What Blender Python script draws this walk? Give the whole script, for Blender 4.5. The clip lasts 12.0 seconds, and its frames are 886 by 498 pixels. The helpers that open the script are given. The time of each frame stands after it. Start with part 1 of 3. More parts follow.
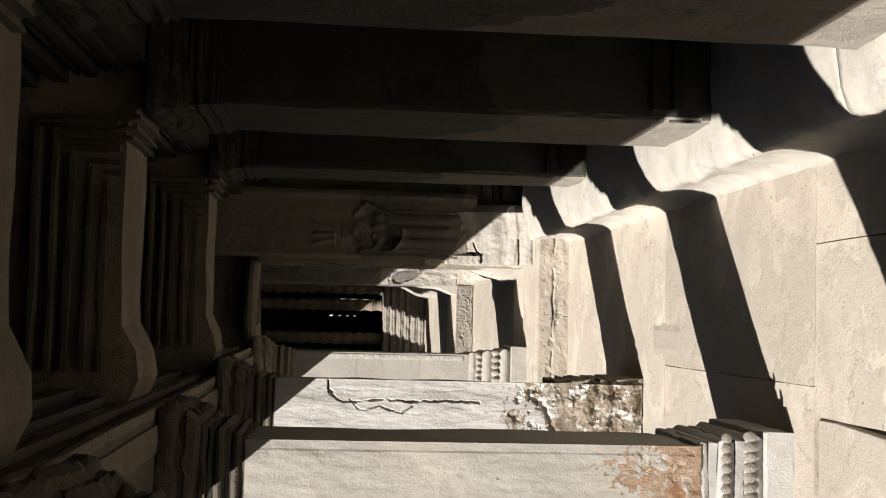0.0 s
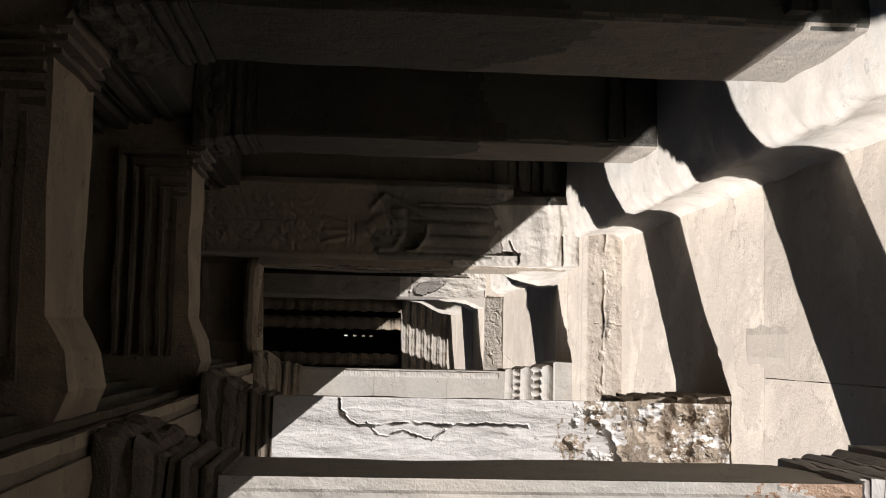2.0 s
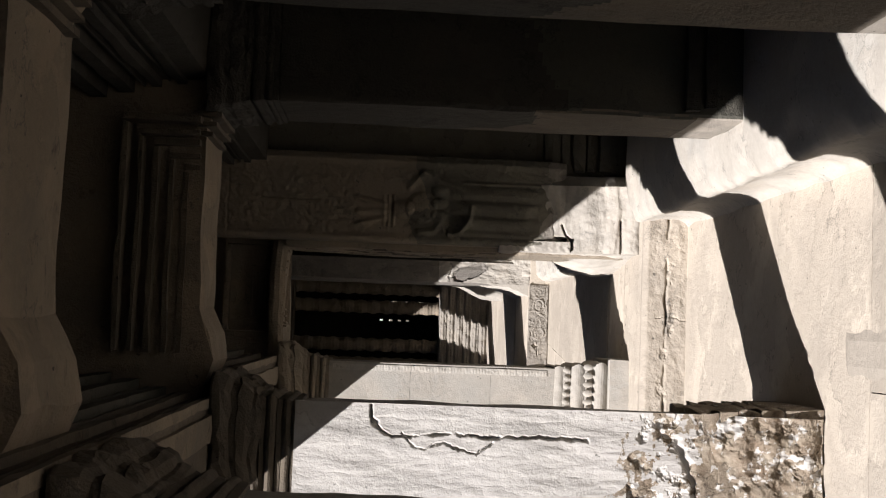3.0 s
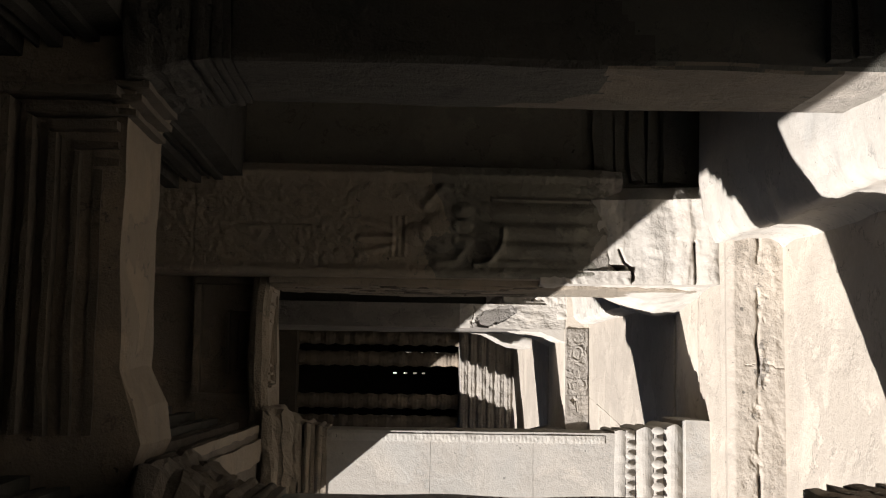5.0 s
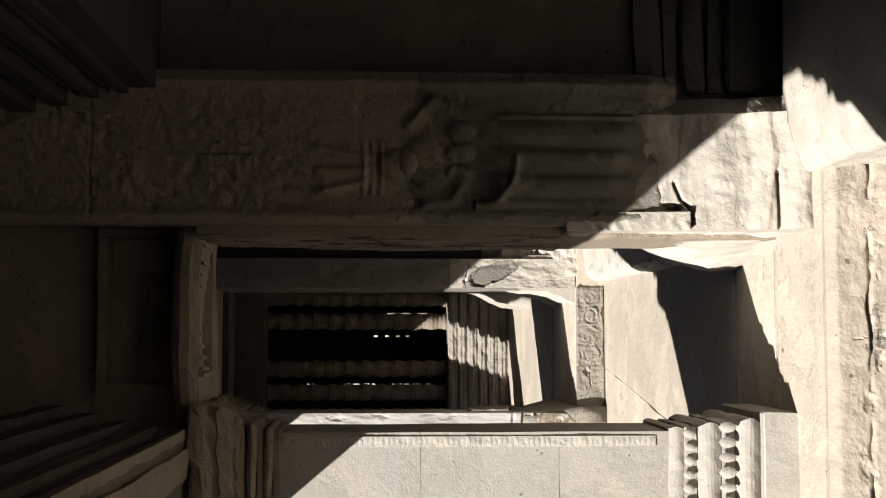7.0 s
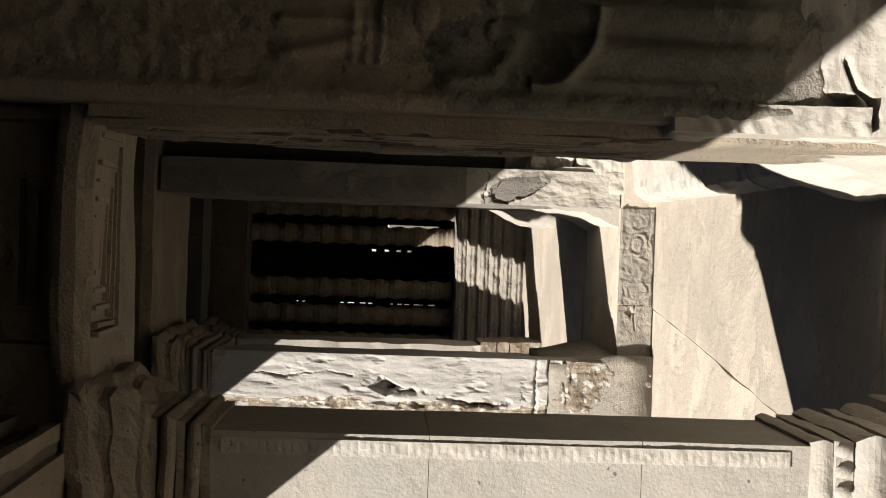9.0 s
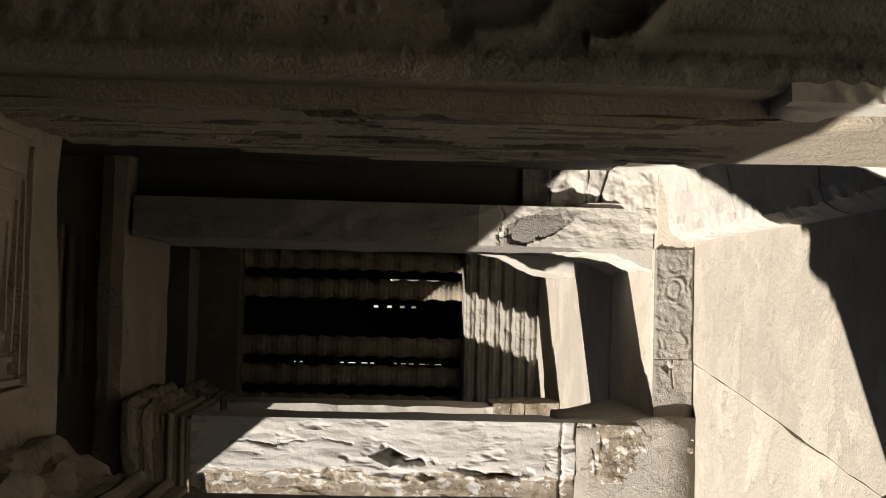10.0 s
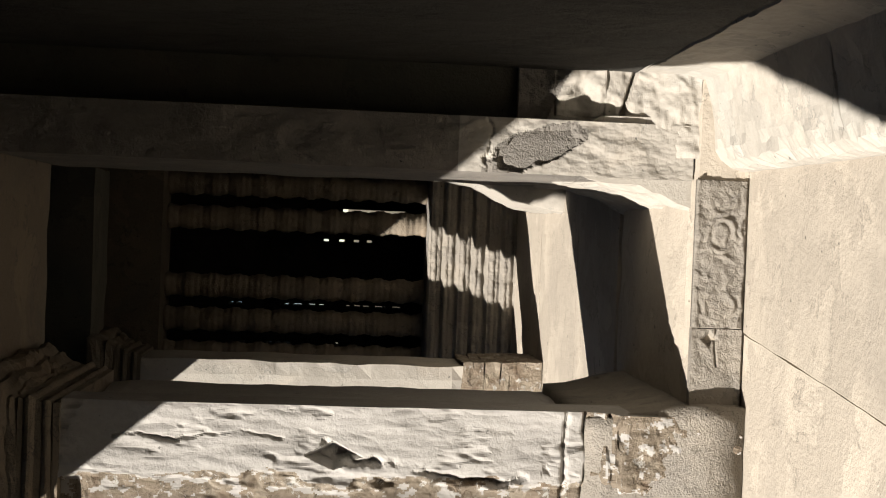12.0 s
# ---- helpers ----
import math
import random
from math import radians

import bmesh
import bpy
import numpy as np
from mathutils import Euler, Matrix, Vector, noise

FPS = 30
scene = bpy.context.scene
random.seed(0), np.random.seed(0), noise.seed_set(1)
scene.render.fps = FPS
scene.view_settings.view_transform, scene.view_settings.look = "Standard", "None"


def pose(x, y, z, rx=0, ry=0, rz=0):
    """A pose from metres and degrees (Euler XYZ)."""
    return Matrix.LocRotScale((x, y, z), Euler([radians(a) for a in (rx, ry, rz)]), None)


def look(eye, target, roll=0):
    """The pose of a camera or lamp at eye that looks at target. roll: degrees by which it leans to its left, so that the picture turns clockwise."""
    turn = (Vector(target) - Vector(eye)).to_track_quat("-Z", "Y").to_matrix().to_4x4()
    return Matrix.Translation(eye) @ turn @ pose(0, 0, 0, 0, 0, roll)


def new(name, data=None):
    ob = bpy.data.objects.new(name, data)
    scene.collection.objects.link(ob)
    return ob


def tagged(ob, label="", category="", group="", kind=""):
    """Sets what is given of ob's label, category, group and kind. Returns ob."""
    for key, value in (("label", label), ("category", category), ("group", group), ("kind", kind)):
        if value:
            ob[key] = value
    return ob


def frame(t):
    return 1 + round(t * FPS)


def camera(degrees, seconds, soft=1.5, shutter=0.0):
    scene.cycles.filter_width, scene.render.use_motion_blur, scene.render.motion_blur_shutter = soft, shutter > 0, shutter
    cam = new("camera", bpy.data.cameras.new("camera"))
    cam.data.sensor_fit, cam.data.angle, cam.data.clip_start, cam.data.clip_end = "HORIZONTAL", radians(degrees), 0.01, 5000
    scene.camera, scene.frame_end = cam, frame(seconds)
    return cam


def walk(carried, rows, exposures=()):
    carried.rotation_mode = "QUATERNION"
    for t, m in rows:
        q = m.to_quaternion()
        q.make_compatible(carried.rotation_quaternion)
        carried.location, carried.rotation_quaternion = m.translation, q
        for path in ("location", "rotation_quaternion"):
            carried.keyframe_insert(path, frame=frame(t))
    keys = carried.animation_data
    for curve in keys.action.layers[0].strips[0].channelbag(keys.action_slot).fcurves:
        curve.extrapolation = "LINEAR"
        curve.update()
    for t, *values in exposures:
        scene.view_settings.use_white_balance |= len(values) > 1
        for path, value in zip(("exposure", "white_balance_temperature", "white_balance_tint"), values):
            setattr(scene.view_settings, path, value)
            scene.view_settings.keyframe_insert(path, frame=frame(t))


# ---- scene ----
# ---- camera: a telephone carried on its side, so the picture's left is up
cam = camera(40.8, 12.0, soft=1.1)
METRES, EYE, TURN = 7.8, 1.6, -5.2
ROWS = [
    (0.0, 0.0, 0.0, 0.0, -0.09, 3.43, -1.44),
    (0.5, -0.0036, 0.0341, -0.0079, 1.59, 3.7, -0.75),
    (1.0, -0.0052, 0.0677, -0.0099, 1.21, 4.72, -1.04),
    (1.5, -0.009, 0.1062, -0.0059, 1.68, 4.15, -2.49),
    (2.0, -0.0111, 0.1478, -0.0126, 0.68, 4.73, -1.26),
    (2.5, -0.0132, 0.1882, -0.0117, 1.19, 5.6, -1.14),
    (3.0, -0.0179, 0.2286, -0.0041, 2.39, 3.76, -2.22),
    (5.0, -0.0316, 0.4008, -0.0008, 3.14, 6.13, -0.91),
    (5.5, -0.0342, 0.4412, 0.0002, 1.8, 6.54, -0.2),
    (6.0, -0.0383, 0.4833, 0.0082, 2.26, 4.11, -2.43),
    (6.5, -0.0401, 0.5287, 0.0073, 2.48, 5.19, -2.44),
    (7.0, -0.0449, 0.5702, 0.0099, 2.32, 3.98, -0.04),
    (9.0, -0.0589, 0.7395, 0.0208, 2.35, -0.49, -2.09),
    (9.5, -0.0609, 0.7831, 0.0184, 3.1, 0.67, -2.0),
    (10.0, -0.066, 0.8245, 0.0134, 2.49, 2.44, -1.41),
    (10.5, -0.0687, 0.8681, 0.0179, 2.71, 0.48, -1.89),
    (11.0, -0.0707, 0.9099, 0.0161, 2.31, 1.59, -1.21),
    (11.5, -0.0739, 0.9525, 0.0133, 0.25, 3.07, -0.87),
    (12.0, -0.0771, 0.9908, 0.02, 0.39, -0.99, -2.23),
]
SIDE = pose(0, 0, EYE, 0, 90, 0) @ pose(0, 0, 0, 0, 0, TURN)
walk(cam, [(t, SIDE @ pose(METRES * x, METRES * y, METRES * z, 90 + pitch, roll, yaw)) for t, x, y, z, yaw, pitch, roll in ROWS],
     exposures=[(0.0, 1.20, 6500, 10), (1.0, 1.21, 6400, 11), (2.0, 1.23, 6250, 14), (3.0, 1.24, 6250, 14), (5.0, 1.38, 6320, 13), (6.0, 1.40, 6350, 12), (7.0, 1.38, 6550, 10), (9.0, 1.34, 6700, 10), (11.0, 1.34, 6750, 10), (12.0, 1.25, 6750, 10)])

# ---- light: a high sun from behind on the left, and its sky
SUN_WAY = Vector((1.0, 0.88, -1.17)).normalized()
world = bpy.data.worlds.new("sky")
scene.world = world
world.use_nodes = True
sky = world.node_tree.nodes.new("ShaderNodeTexSky")
sky.sky_type, sky.sun_disc = "NISHITA", False
sky.dust_density, sky.air_density = 0.0, 0.7
sky.sun_elevation = math.asin(-SUN_WAY.z)
sky.sun_rotation = math.atan2(-SUN_WAY.x, -SUN_WAY.y)
world.node_tree.links.new(sky.outputs[0], world.node_tree.nodes["Background"].inputs[0])
world.node_tree.nodes["Background"].inputs[1].default_value = 0.05
sun = new("sun", bpy.data.lights.new("sun", "SUN"))
sun.data.energy, sun.data.angle, sun.data.color = 5.0, radians(0.53), (1.0, 0.96, 0.915)
sun.matrix_world = look((-10, -9, 12), Vector((-10, -9, 12)) + SUN_WAY)


# ---- materials
def stone(name, base, second, dark, spots=0.25, fine=1.0, rough=0.9, relief=0.5, blotch=2.2, flecks=0.0):
    """Weathered sandstone: two tones in patches, dark lichen spots, pits and grain."""
    m = bpy.data.materials.new(name)
    m.use_nodes = True
    n, li = m.node_tree.nodes, m.node_tree.links
    shader = n["Principled BSDF"]
    shader.inputs["Roughness"].default_value = rough
    shader.inputs["Specular IOR Level"].default_value = 0.25
    geo = n.new("ShaderNodeNewGeometry")
    info = n.new("ShaderNodeObjectInfo")

    def noise_at(scale, detail=6, distort=0.0, rough=0.55):
        t = n.new("ShaderNodeTexNoise")
        t.inputs["Scale"].default_value, t.inputs["Detail"].default_value = scale, detail
        t.inputs["Roughness"].default_value = rough
        t.inputs["Distortion"].default_value = distort
        li.new(geo.outputs["Position"], t.inputs["Vector"])
        return t.outputs["Fac"]

    def ramp(fac, lo, hi):
        r = n.new("ShaderNodeMapRange")
        r.inputs[1].default_value, r.inputs[2].default_value = lo, hi
        li.new(fac, r.inputs[0])
        return r.outputs[0]

    def mix(fac, a, b, mode="MIX"):
        x = n.new("ShaderNodeMix")
        x.data_type, x.blend_type = "RGBA", mode
        for sock, v in ((x.inputs[0], fac), (x.inputs[6], a), (x.inputs[7], b)):
            if hasattr(v, "links"):
                li.new(v, sock)
            elif isinstance(v, float):
                sock.default_value = v
            else:
                sock.default_value = (*v, 1)
        return x.outputs[2]

    large = noise_at(blotch, 5, 0.6)
    grain = noise_at(55 * fine, 4)
    lichen = noise_at(9 * fine, 9, 0.4, 0.68)
    flakes = noise_at(4.0, 8, 0.25, 0.62)
    pits = noise_at(140 * fine, 3)
    col = mix(ramp(large, 0.38, 0.64), base, second)
    col = mix(ramp(flakes, 0.485, 0.525), col, tuple(min(1.0, 0.55 * c + 0.45 * d) * 0.93 for c, d in zip(base, second)))
    shade = n.new("ShaderNodeMapRange")
    shade.inputs[3].default_value, shade.inputs[4].default_value = 0.84, 1.1
    li.new(grain, shade.inputs[0])
    tone = n.new("ShaderNodeMapRange")
    tone.inputs[3].default_value, tone.inputs[4].default_value = 0.9, 1.08
    li.new(info.outputs["Random"], tone.inputs[0])
    mul = n.new("ShaderNodeMath")
    mul.operation = "MULTIPLY"
    li.new(shade.outputs[0], mul.inputs[0])
    li.new(tone.outputs[0], mul.inputs[1])
    grey = n.new("ShaderNodeCombineColor")
    for k in range(3):
        li.new(mul.outputs[0], grey.inputs[k])
    col = mix(1.0, col, grey.outputs[0], "MULTIPLY")
    col = mix(ramp(lichen, 0.72 - spots * 0.35, 0.8 - spots * 0.2), col, dark)
    rim = n.new("ShaderNodeMath")
    rim.operation = "COMPARE"
    rim.inputs[1].default_value, rim.inputs[2].default_value = 0.505, 0.0055
    li.new(flakes, rim.inputs[0])
    broken = n.new("ShaderNodeMath")
    broken.operation = "MULTIPLY"
    li.new(rim.outputs[0], broken.inputs[0])
    li.new(ramp(noise_at(6.5, 3), 0.46, 0.60), broken.inputs[1])
    col = mix(broken.outputs[0], col, tuple(0.72 * c for c in second))
    holes = noise_at(38 * fine, 2)
    col = mix(ramp(holes, 0.735, 0.76), col, tuple(0.35 * c for c in second))
    if flecks:
        col = mix(ramp(noise_at(24, 7, 0.5, 0.7), 0.62 - 0.15 * flecks, 0.66 - 0.13 * flecks), col, (0.40, 0.385, 0.35))
    li.new(col, shader.inputs["Base Color"])
    height = n.new("ShaderNodeMath")
    height.operation = "ADD"
    soft = n.new("ShaderNodeMath")
    soft.operation = "MULTIPLY_ADD"
    soft.inputs[1].default_value = 0.28
    li.new(ramp(flakes, 0.46, 0.55), soft.inputs[0])
    li.new(lichen, soft.inputs[2])
    li.new(soft.outputs[0], height.inputs[0])
    half = n.new("ShaderNodeMath")
    half.operation = "MULTIPLY"
    half.inputs[1].default_value = 0.35
    li.new(pits, half.inputs[0])
    li.new(half.outputs[0], height.inputs[1])
    bump = n.new("ShaderNodeBump")
    bump.inputs["Strength"].default_value, bump.inputs["Distance"].default_value = relief, 0.02
    li.new(height.outputs[0], bump.inputs["Height"])
    li.new(bump.outputs[0], shader.inputs["Normal"])
    return m


PALE = stone("pale_sandstone", (0.37, 0.335, 0.285), (0.32, 0.302, 0.267), (0.17, 0.15, 0.12), 0.1, relief=0.25)
GREY = stone("grey_sandstone", (0.35, 0.332, 0.307), (0.405, 0.385, 0.352), (0.115, 0.10, 0.085), 0.16, relief=0.3, blotch=4)
PATCH = stone("patched_floor", (0.335, 0.297, 0.245), (0.31, 0.275, 0.228), (0.21, 0.185, 0.15), 0.15, fine=1.2, relief=0.25)
FLOORM = stone("floor_sandstone", (0.39, 0.342, 0.278), (0.30, 0.264, 0.217), (0.21, 0.18, 0.14), 0.10, fine=0.7, relief=0.35, blotch=2.6)
CRUST = stone("crusted_sandstone", (0.30, 0.255, 0.195), (0.175, 0.13, 0.09), (0.05, 0.038, 0.028), 0.5, fine=2.4, relief=0.9, blotch=11, flecks=0.30)
# the next two put shade into the colour, for stone out of the sun
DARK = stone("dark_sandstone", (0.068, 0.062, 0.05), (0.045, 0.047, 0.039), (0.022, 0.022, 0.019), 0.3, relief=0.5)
SHADE_BLACK = stone("shade_black_sandstone", (0.044, 0.040, 0.033), (0.032, 0.031, 0.026), (0.012, 0.012, 0.010), 0.4, relief=0.95, blotch=3.5)
MOSSY = stone("grey_green_sandstone", (0.165, 0.152, 0.120), (0.12, 0.112, 0.092), (0.05, 0.045, 0.037), 0.3, relief=0.7)
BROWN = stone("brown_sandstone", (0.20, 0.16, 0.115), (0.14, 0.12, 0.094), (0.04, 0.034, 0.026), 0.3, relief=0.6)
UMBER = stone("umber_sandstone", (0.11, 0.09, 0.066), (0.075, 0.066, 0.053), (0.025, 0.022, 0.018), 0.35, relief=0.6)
TAWNY = stone("tawny_sandstone", (0.26, 0.215, 0.16), (0.20, 0.175, 0.137), (0.06, 0.05, 0.04), 0.25, relief=0.7)
ASH = stone("ash_sandstone", (0.21, 0.19, 0.165), (0.16, 0.148, 0.13), (0.07, 0.062, 0.052), 0.35, fine=1.3, relief=0.8, blotch=4)
MID = stone("weathered_sandstone", (0.26, 0.232, 0.193), (0.205, 0.186, 0.16), (0.09, 0.078, 0.063), 0.3, fine=1.3, relief=0.7, blotch=5)
RED = stone("red_stained_sandstone", (0.33, 0.26, 0.195), (0.23, 0.12, 0.063), (0.41, 0.38, 0.33), 0.5, fine=1.6, relief=0.5, blotch=6)
EARTH = stone("earth", (0.14, 0.115, 0.08), (0.10, 0.095, 0.06), (0.05, 0.06, 0.03), 0.4, relief=0.8)


# ---- mesh helpers
def part(name, bm, material, parent=None, label="", smooth=False):
    me = bpy.data.meshes.new(name)
    bmesh.ops.recalc_face_normals(bm, faces=bm.faces)
    bm.to_mesh(me)
    bm.free()
    me.materials.append(material)
    for p in me.polygons:
        p.use_smooth = smooth
    ob = new(name, me)
    if parent:
        ob.parent = parent
    return tagged(ob, label) if label else ob


def thing(name, label, category, kind="", group=""):
    return tagged(new(name), label, category, group, kind)


def worn(v, amp, scale=3.0, seed=0.0):
    """A small push of a vertex by smooth noise."""
    return noise.noise_vector(v * scale + Vector((seed, seed * 1.7, -seed))) * amp


def block(x0, x1, y0, y1, z0, z1, step=0.12, amp=0.006, edge=0.012, seed=0.0):
    """A hewn stone: a box with a grid on its sides, rounded, chipped edges and uneven faces."""
    size = (x1 - x0, y1 - y0, z1 - z0)
    n = [max(1, min(120, int(round(s / step)))) for s in size]
    bm = bmesh.new()
    made = {}

    def vert(i, j, k):
        if (i, j, k) not in made:
            v = Vector((x0 + size[0] * i / n[0], y0 + size[1] * j / n[1], z0 + size[2] * k / n[2]))
            ends = [(-1 if q == 0 else 1 if q == n[a] else 0) for a, q in enumerate((i, j, k))]
            if sum(map(abs, ends)) >= 2:
                chip = edge * (0.4 + 1.1 * abs(noise.noise(v * 6 + Vector((seed, 0, 0)))))
                v -= Vector([e * min(chip, 0.3 * s) for e, s in zip(ends, size)])
            v += worn(v, amp, 4.0, seed)
            made[i, j, k] = bm.verts.new(v)
        return made[i, j, k]

    for a, b, c in ((0, 1, 2), (1, 2, 0), (2, 0, 1)):
        for side in (0, n[c]):
            for i in range(n[a]):
                for j in range(n[b]):
                    quad = []
                    for di, dj in ((0, 0), (1, 0), (1, 1), (0, 1)):
                        q = [0, 0, 0]
                        q[a], q[b], q[c] = i + di, j + dj, side
                        quad.append(vert(*q))
                    bm.faces.new(quad)
    return bm


def band(x0, x1, y0, y1, profile, amp=0.004, step=0.09, seed=0.0, power=0):
    """A moulding that runs round a rectangular pillar. profile: (how far it stands out, height) from below."""
    ring = []
    nx, ny = max(2, int((x1 - x0) / step)), max(2, int((y1 - y0) / step))
    ring += [(-1, -1, x0 + (x1 - x0) * i / nx, y0, 0 if i else 1) for i in range(nx)]
    ring += [(1, -1, x1, y0 + (y1 - y0) * i / ny, 0 if i else 1) for i in range(ny)]
    ring += [(1, 1, x1 - (x1 - x0) * i / nx, y1, 0 if i else 1) for i in range(nx)]
    ring += [(-1, 1, x0, y1 - (y1 - y0) * i / ny, 0 if i else 1) for i in range(ny)]
    bm = bmesh.new()
    rows = []
    cx, cy = (x0 + x1) / 2, (y0 + y1) / 2
    for o, z in profile:
        row = []
        for _, _, x, y, corner in ring:
            if power:
                a, b = abs(x - cx) / ((x1 - x0) / 2), abs(y - cy) / ((y1 - y0) / 2)
                f = (a ** power + b ** power) ** (-1 / power)
                x, y = cx + (x - cx) * f, cy + (y - cy) * f
            v = Vector((cx + (x - cx) * (1 + o / ((x1 - x0) / 2)), cy + (y - cy) * (1 + o / ((y1 - y0) / 2)), z))
            row.append(bm.verts.new(v + worn(v, amp, 11.0, seed) + worn(v, amp * 0.5, 31.0, seed)))
        rows.append(row)
    for a, b in zip(rows, rows[1:]):
        for i in range(len(a)):
            j = (i + 1) % len(a)
            bm.faces.new((a[i], a[j], b[j], b[i]))
    bm.faces.new(rows[0])
    bm.faces.new(rows[-1])
    return bm


def extrude_xz(outline, y0, y1, amp=0.004, step=0.15, seed=0.0):
    """A length of stone along y with the given cross-section in x and z."""
    n = max(1, int((y1 - y0) / step))
    bm = bmesh.new()
    rows = []
    for i in range(n + 1):
        y = y0 + (y1 - y0) * i / n
        rows.append([bm.verts.new(Vector((x, y, z)) + worn(Vector((x, y, z)), amp, 5.0, seed)) for x, z in outline])
    for a, b in zip(rows, rows[1:]):
        for i in range(len(outline)):
            j = (i + 1) % len(outline)
            bm.faces.new((a[i], a[j], b[j], b[i]))
    bm.faces.new(rows[0])
    bm.faces.new(rows[-1])
    return bm


def densify(outline, step):
    """The same closed outline with points no further apart than step."""
    pts = []
    for (ax, az), (bx, bz) in zip(outline, outline[1:] + outline[:1]):
        n = max(1, int(math.hypot(bx - ax, bz - az) / step))
        pts += [(ax + (bx - ax) * q / n, az + (bz - az) * q / n) for q in range(n)]
    return pts


def extrude_yz(outline, x0, x1, amp=0.004, step=0.12, seed=0.0):
    """A length of stone along x with the given cross-section in y and z."""
    bm = extrude_xz(outline, x0, x1, 0, step)
    for v in bm.verts:
        v.co = Vector((v.co.y, v.co.x, v.co.z))
        v.co += worn(v.co, amp, 5.0, seed)
    return bm


def torus_profile(z0, z1, out, inner, n=6):
    return [(inner + (out - inner) * math.sin(math.pi * k / n), z0 + (z1 - z0) * k / n) for k in range(n + 1)]


# ---- the pillars of the sunny side
def base_bands(thing_, x0, x1, y0, y1, z0, z1, out, material, seed, rough=0.005):
    """Plinth, two rolls, a hollow and a fillet, each a part."""
    h = z1 - z0
    part("plinth", band(x0, x1, y0, y1, [(out, z0), (out, z0 + 0.3 * h), (out * 0.92, z0 + 0.31 * h)], rough, 0.04, seed), material, thing_)
    cuts = [(0.31, 0.50, 0.72), (0.51, 0.60, 0.42), (0.61, 0.78, 0.45), (0.79, 0.88, 0.2), (0.89, 1.0, 0.22)]
    if material is CRUST:
        cuts = [(0.305, 0.42, 0.9), (0.42, 0.52, 0.82), (0.52, 0.72, 0.75), (0.72, 0.86, 0.6), (0.86, 1.0, 0.5)]
    for k, (a, b, o) in enumerate(cuts):
        name = "torus" if k % 2 == 0 else "fillet"
        prof = torus_profile(z0 + a * h, z0 + b * h, out * o, out * o * (0.9 if material is CRUST else 0.55)) if name == "torus" else [(out * o, z0 + a * h), (out * o, z0 + b * h)]
        part(name, band(x0, x1, y0, y1, prof, rough, 0.025, seed + 1.3 * k), material, thing_)


def capital_bands(thing_, x0, x1, y0, y1, z0, z1, out, material, seed):
    h = z1 - z0
    for k, (a, b, o) in enumerate([(0.0, 0.07, 0.1), (0.08, 0.18, 0.22), (0.19, 0.25, 0.18), (0.26, 0.38, 0.35), (0.39, 0.44, 0.3)]):
        prof = torus_profile(z0 + a * h, z0 + b * h, out * o, out * o * 0.6, 4) if k % 2 else [(out * o * 0.8, z0 + a * h), (out * o, z0 + b * h)]
        part("moulding", band(x0, x1, y0, y1, prof, 0.005, 0.06, seed + k), material, thing_)
    prof = [(out * o, z0 + u * h) for u, o in ((0.45, 0.36), (0.50, 0.44), (0.54, 0.44), (0.60, 0.62), (0.68, 0.74), (0.70, 0.70), (0.76, 0.72), (0.82, 0.92), (0.88, 1.0), (0.97, 1.0), (1.0, 0.95))]
    bm = band(x0, x1, y0, y1, prof, 0.012, 0.03, seed + 7, 26)
    for v in bm.verts:
        v.co += worn(v.co, 0.016, 7.0, seed + 3) + worn(v.co, 0.007, 26.0, seed)
    part("corbel_block", bm, material, thing_)


def polyline_gap(x, z, line):
    """How far (x, z) lies from a crack drawn as a row of points."""
    best = 9.0
    for (ax, az), (bx, bz) in zip(line, line[1:]):
        dx, dz = bx - ax, bz - az
        u = max(0.0, min(1.0, ((x - ax) * dx + (z - az) * dz) / (dx * dx + dz * dz)))
        best = min(best, math.hypot(x - ax - u * dx, z - az - u * dz))
    return best


def relief(x0, x1, z0, z1, y, thick, height, nx, nz, second=None):
    """A stone face carved or broken: height(x, z) stands out towards -y. second(x, z): true where it takes its second material."""
    bm = bmesh.new()
    grid = [[bm.verts.new((x0 + (x1 - x0) * i / nx, 0, z0 + (z1 - z0) * k / nz)) for i in range(nx + 1)] for k in range(nz + 1)]
    for row in grid:
        for v in row:
            v.co.y = y - height(v.co.x, v.co.z)
    for k in range(nz):
        for i in range(nx):
            f = bm.faces.new((grid[k][i], grid[k][i + 1], grid[k + 1][i + 1], grid[k + 1][i]))
            c = f.calc_center_median()
            if second and second(c.x, c.z):
                f.material_index = 1
    rim = grid[0] + [r[-1] for r in grid[1:]] + grid[-1][-2::-1] + [r[0] for r in grid[-2:0:-1]]
    back = [bm.verts.new((v.co.x, y + thick, v.co.z)) for v in rim]
    for i in range(len(rim)):
        j = (i + 1) % len(rim)
        bm.faces.new((rim[i], back[i], back[j], rim[j]))
    bm.faces.new(back)
    return bm


def fbm(x, z, sx, sz, seed, octaves=4):
    return noise.fractal(Vector((x * sx, z * sz, seed)), 1.0, 2.0, octaves)


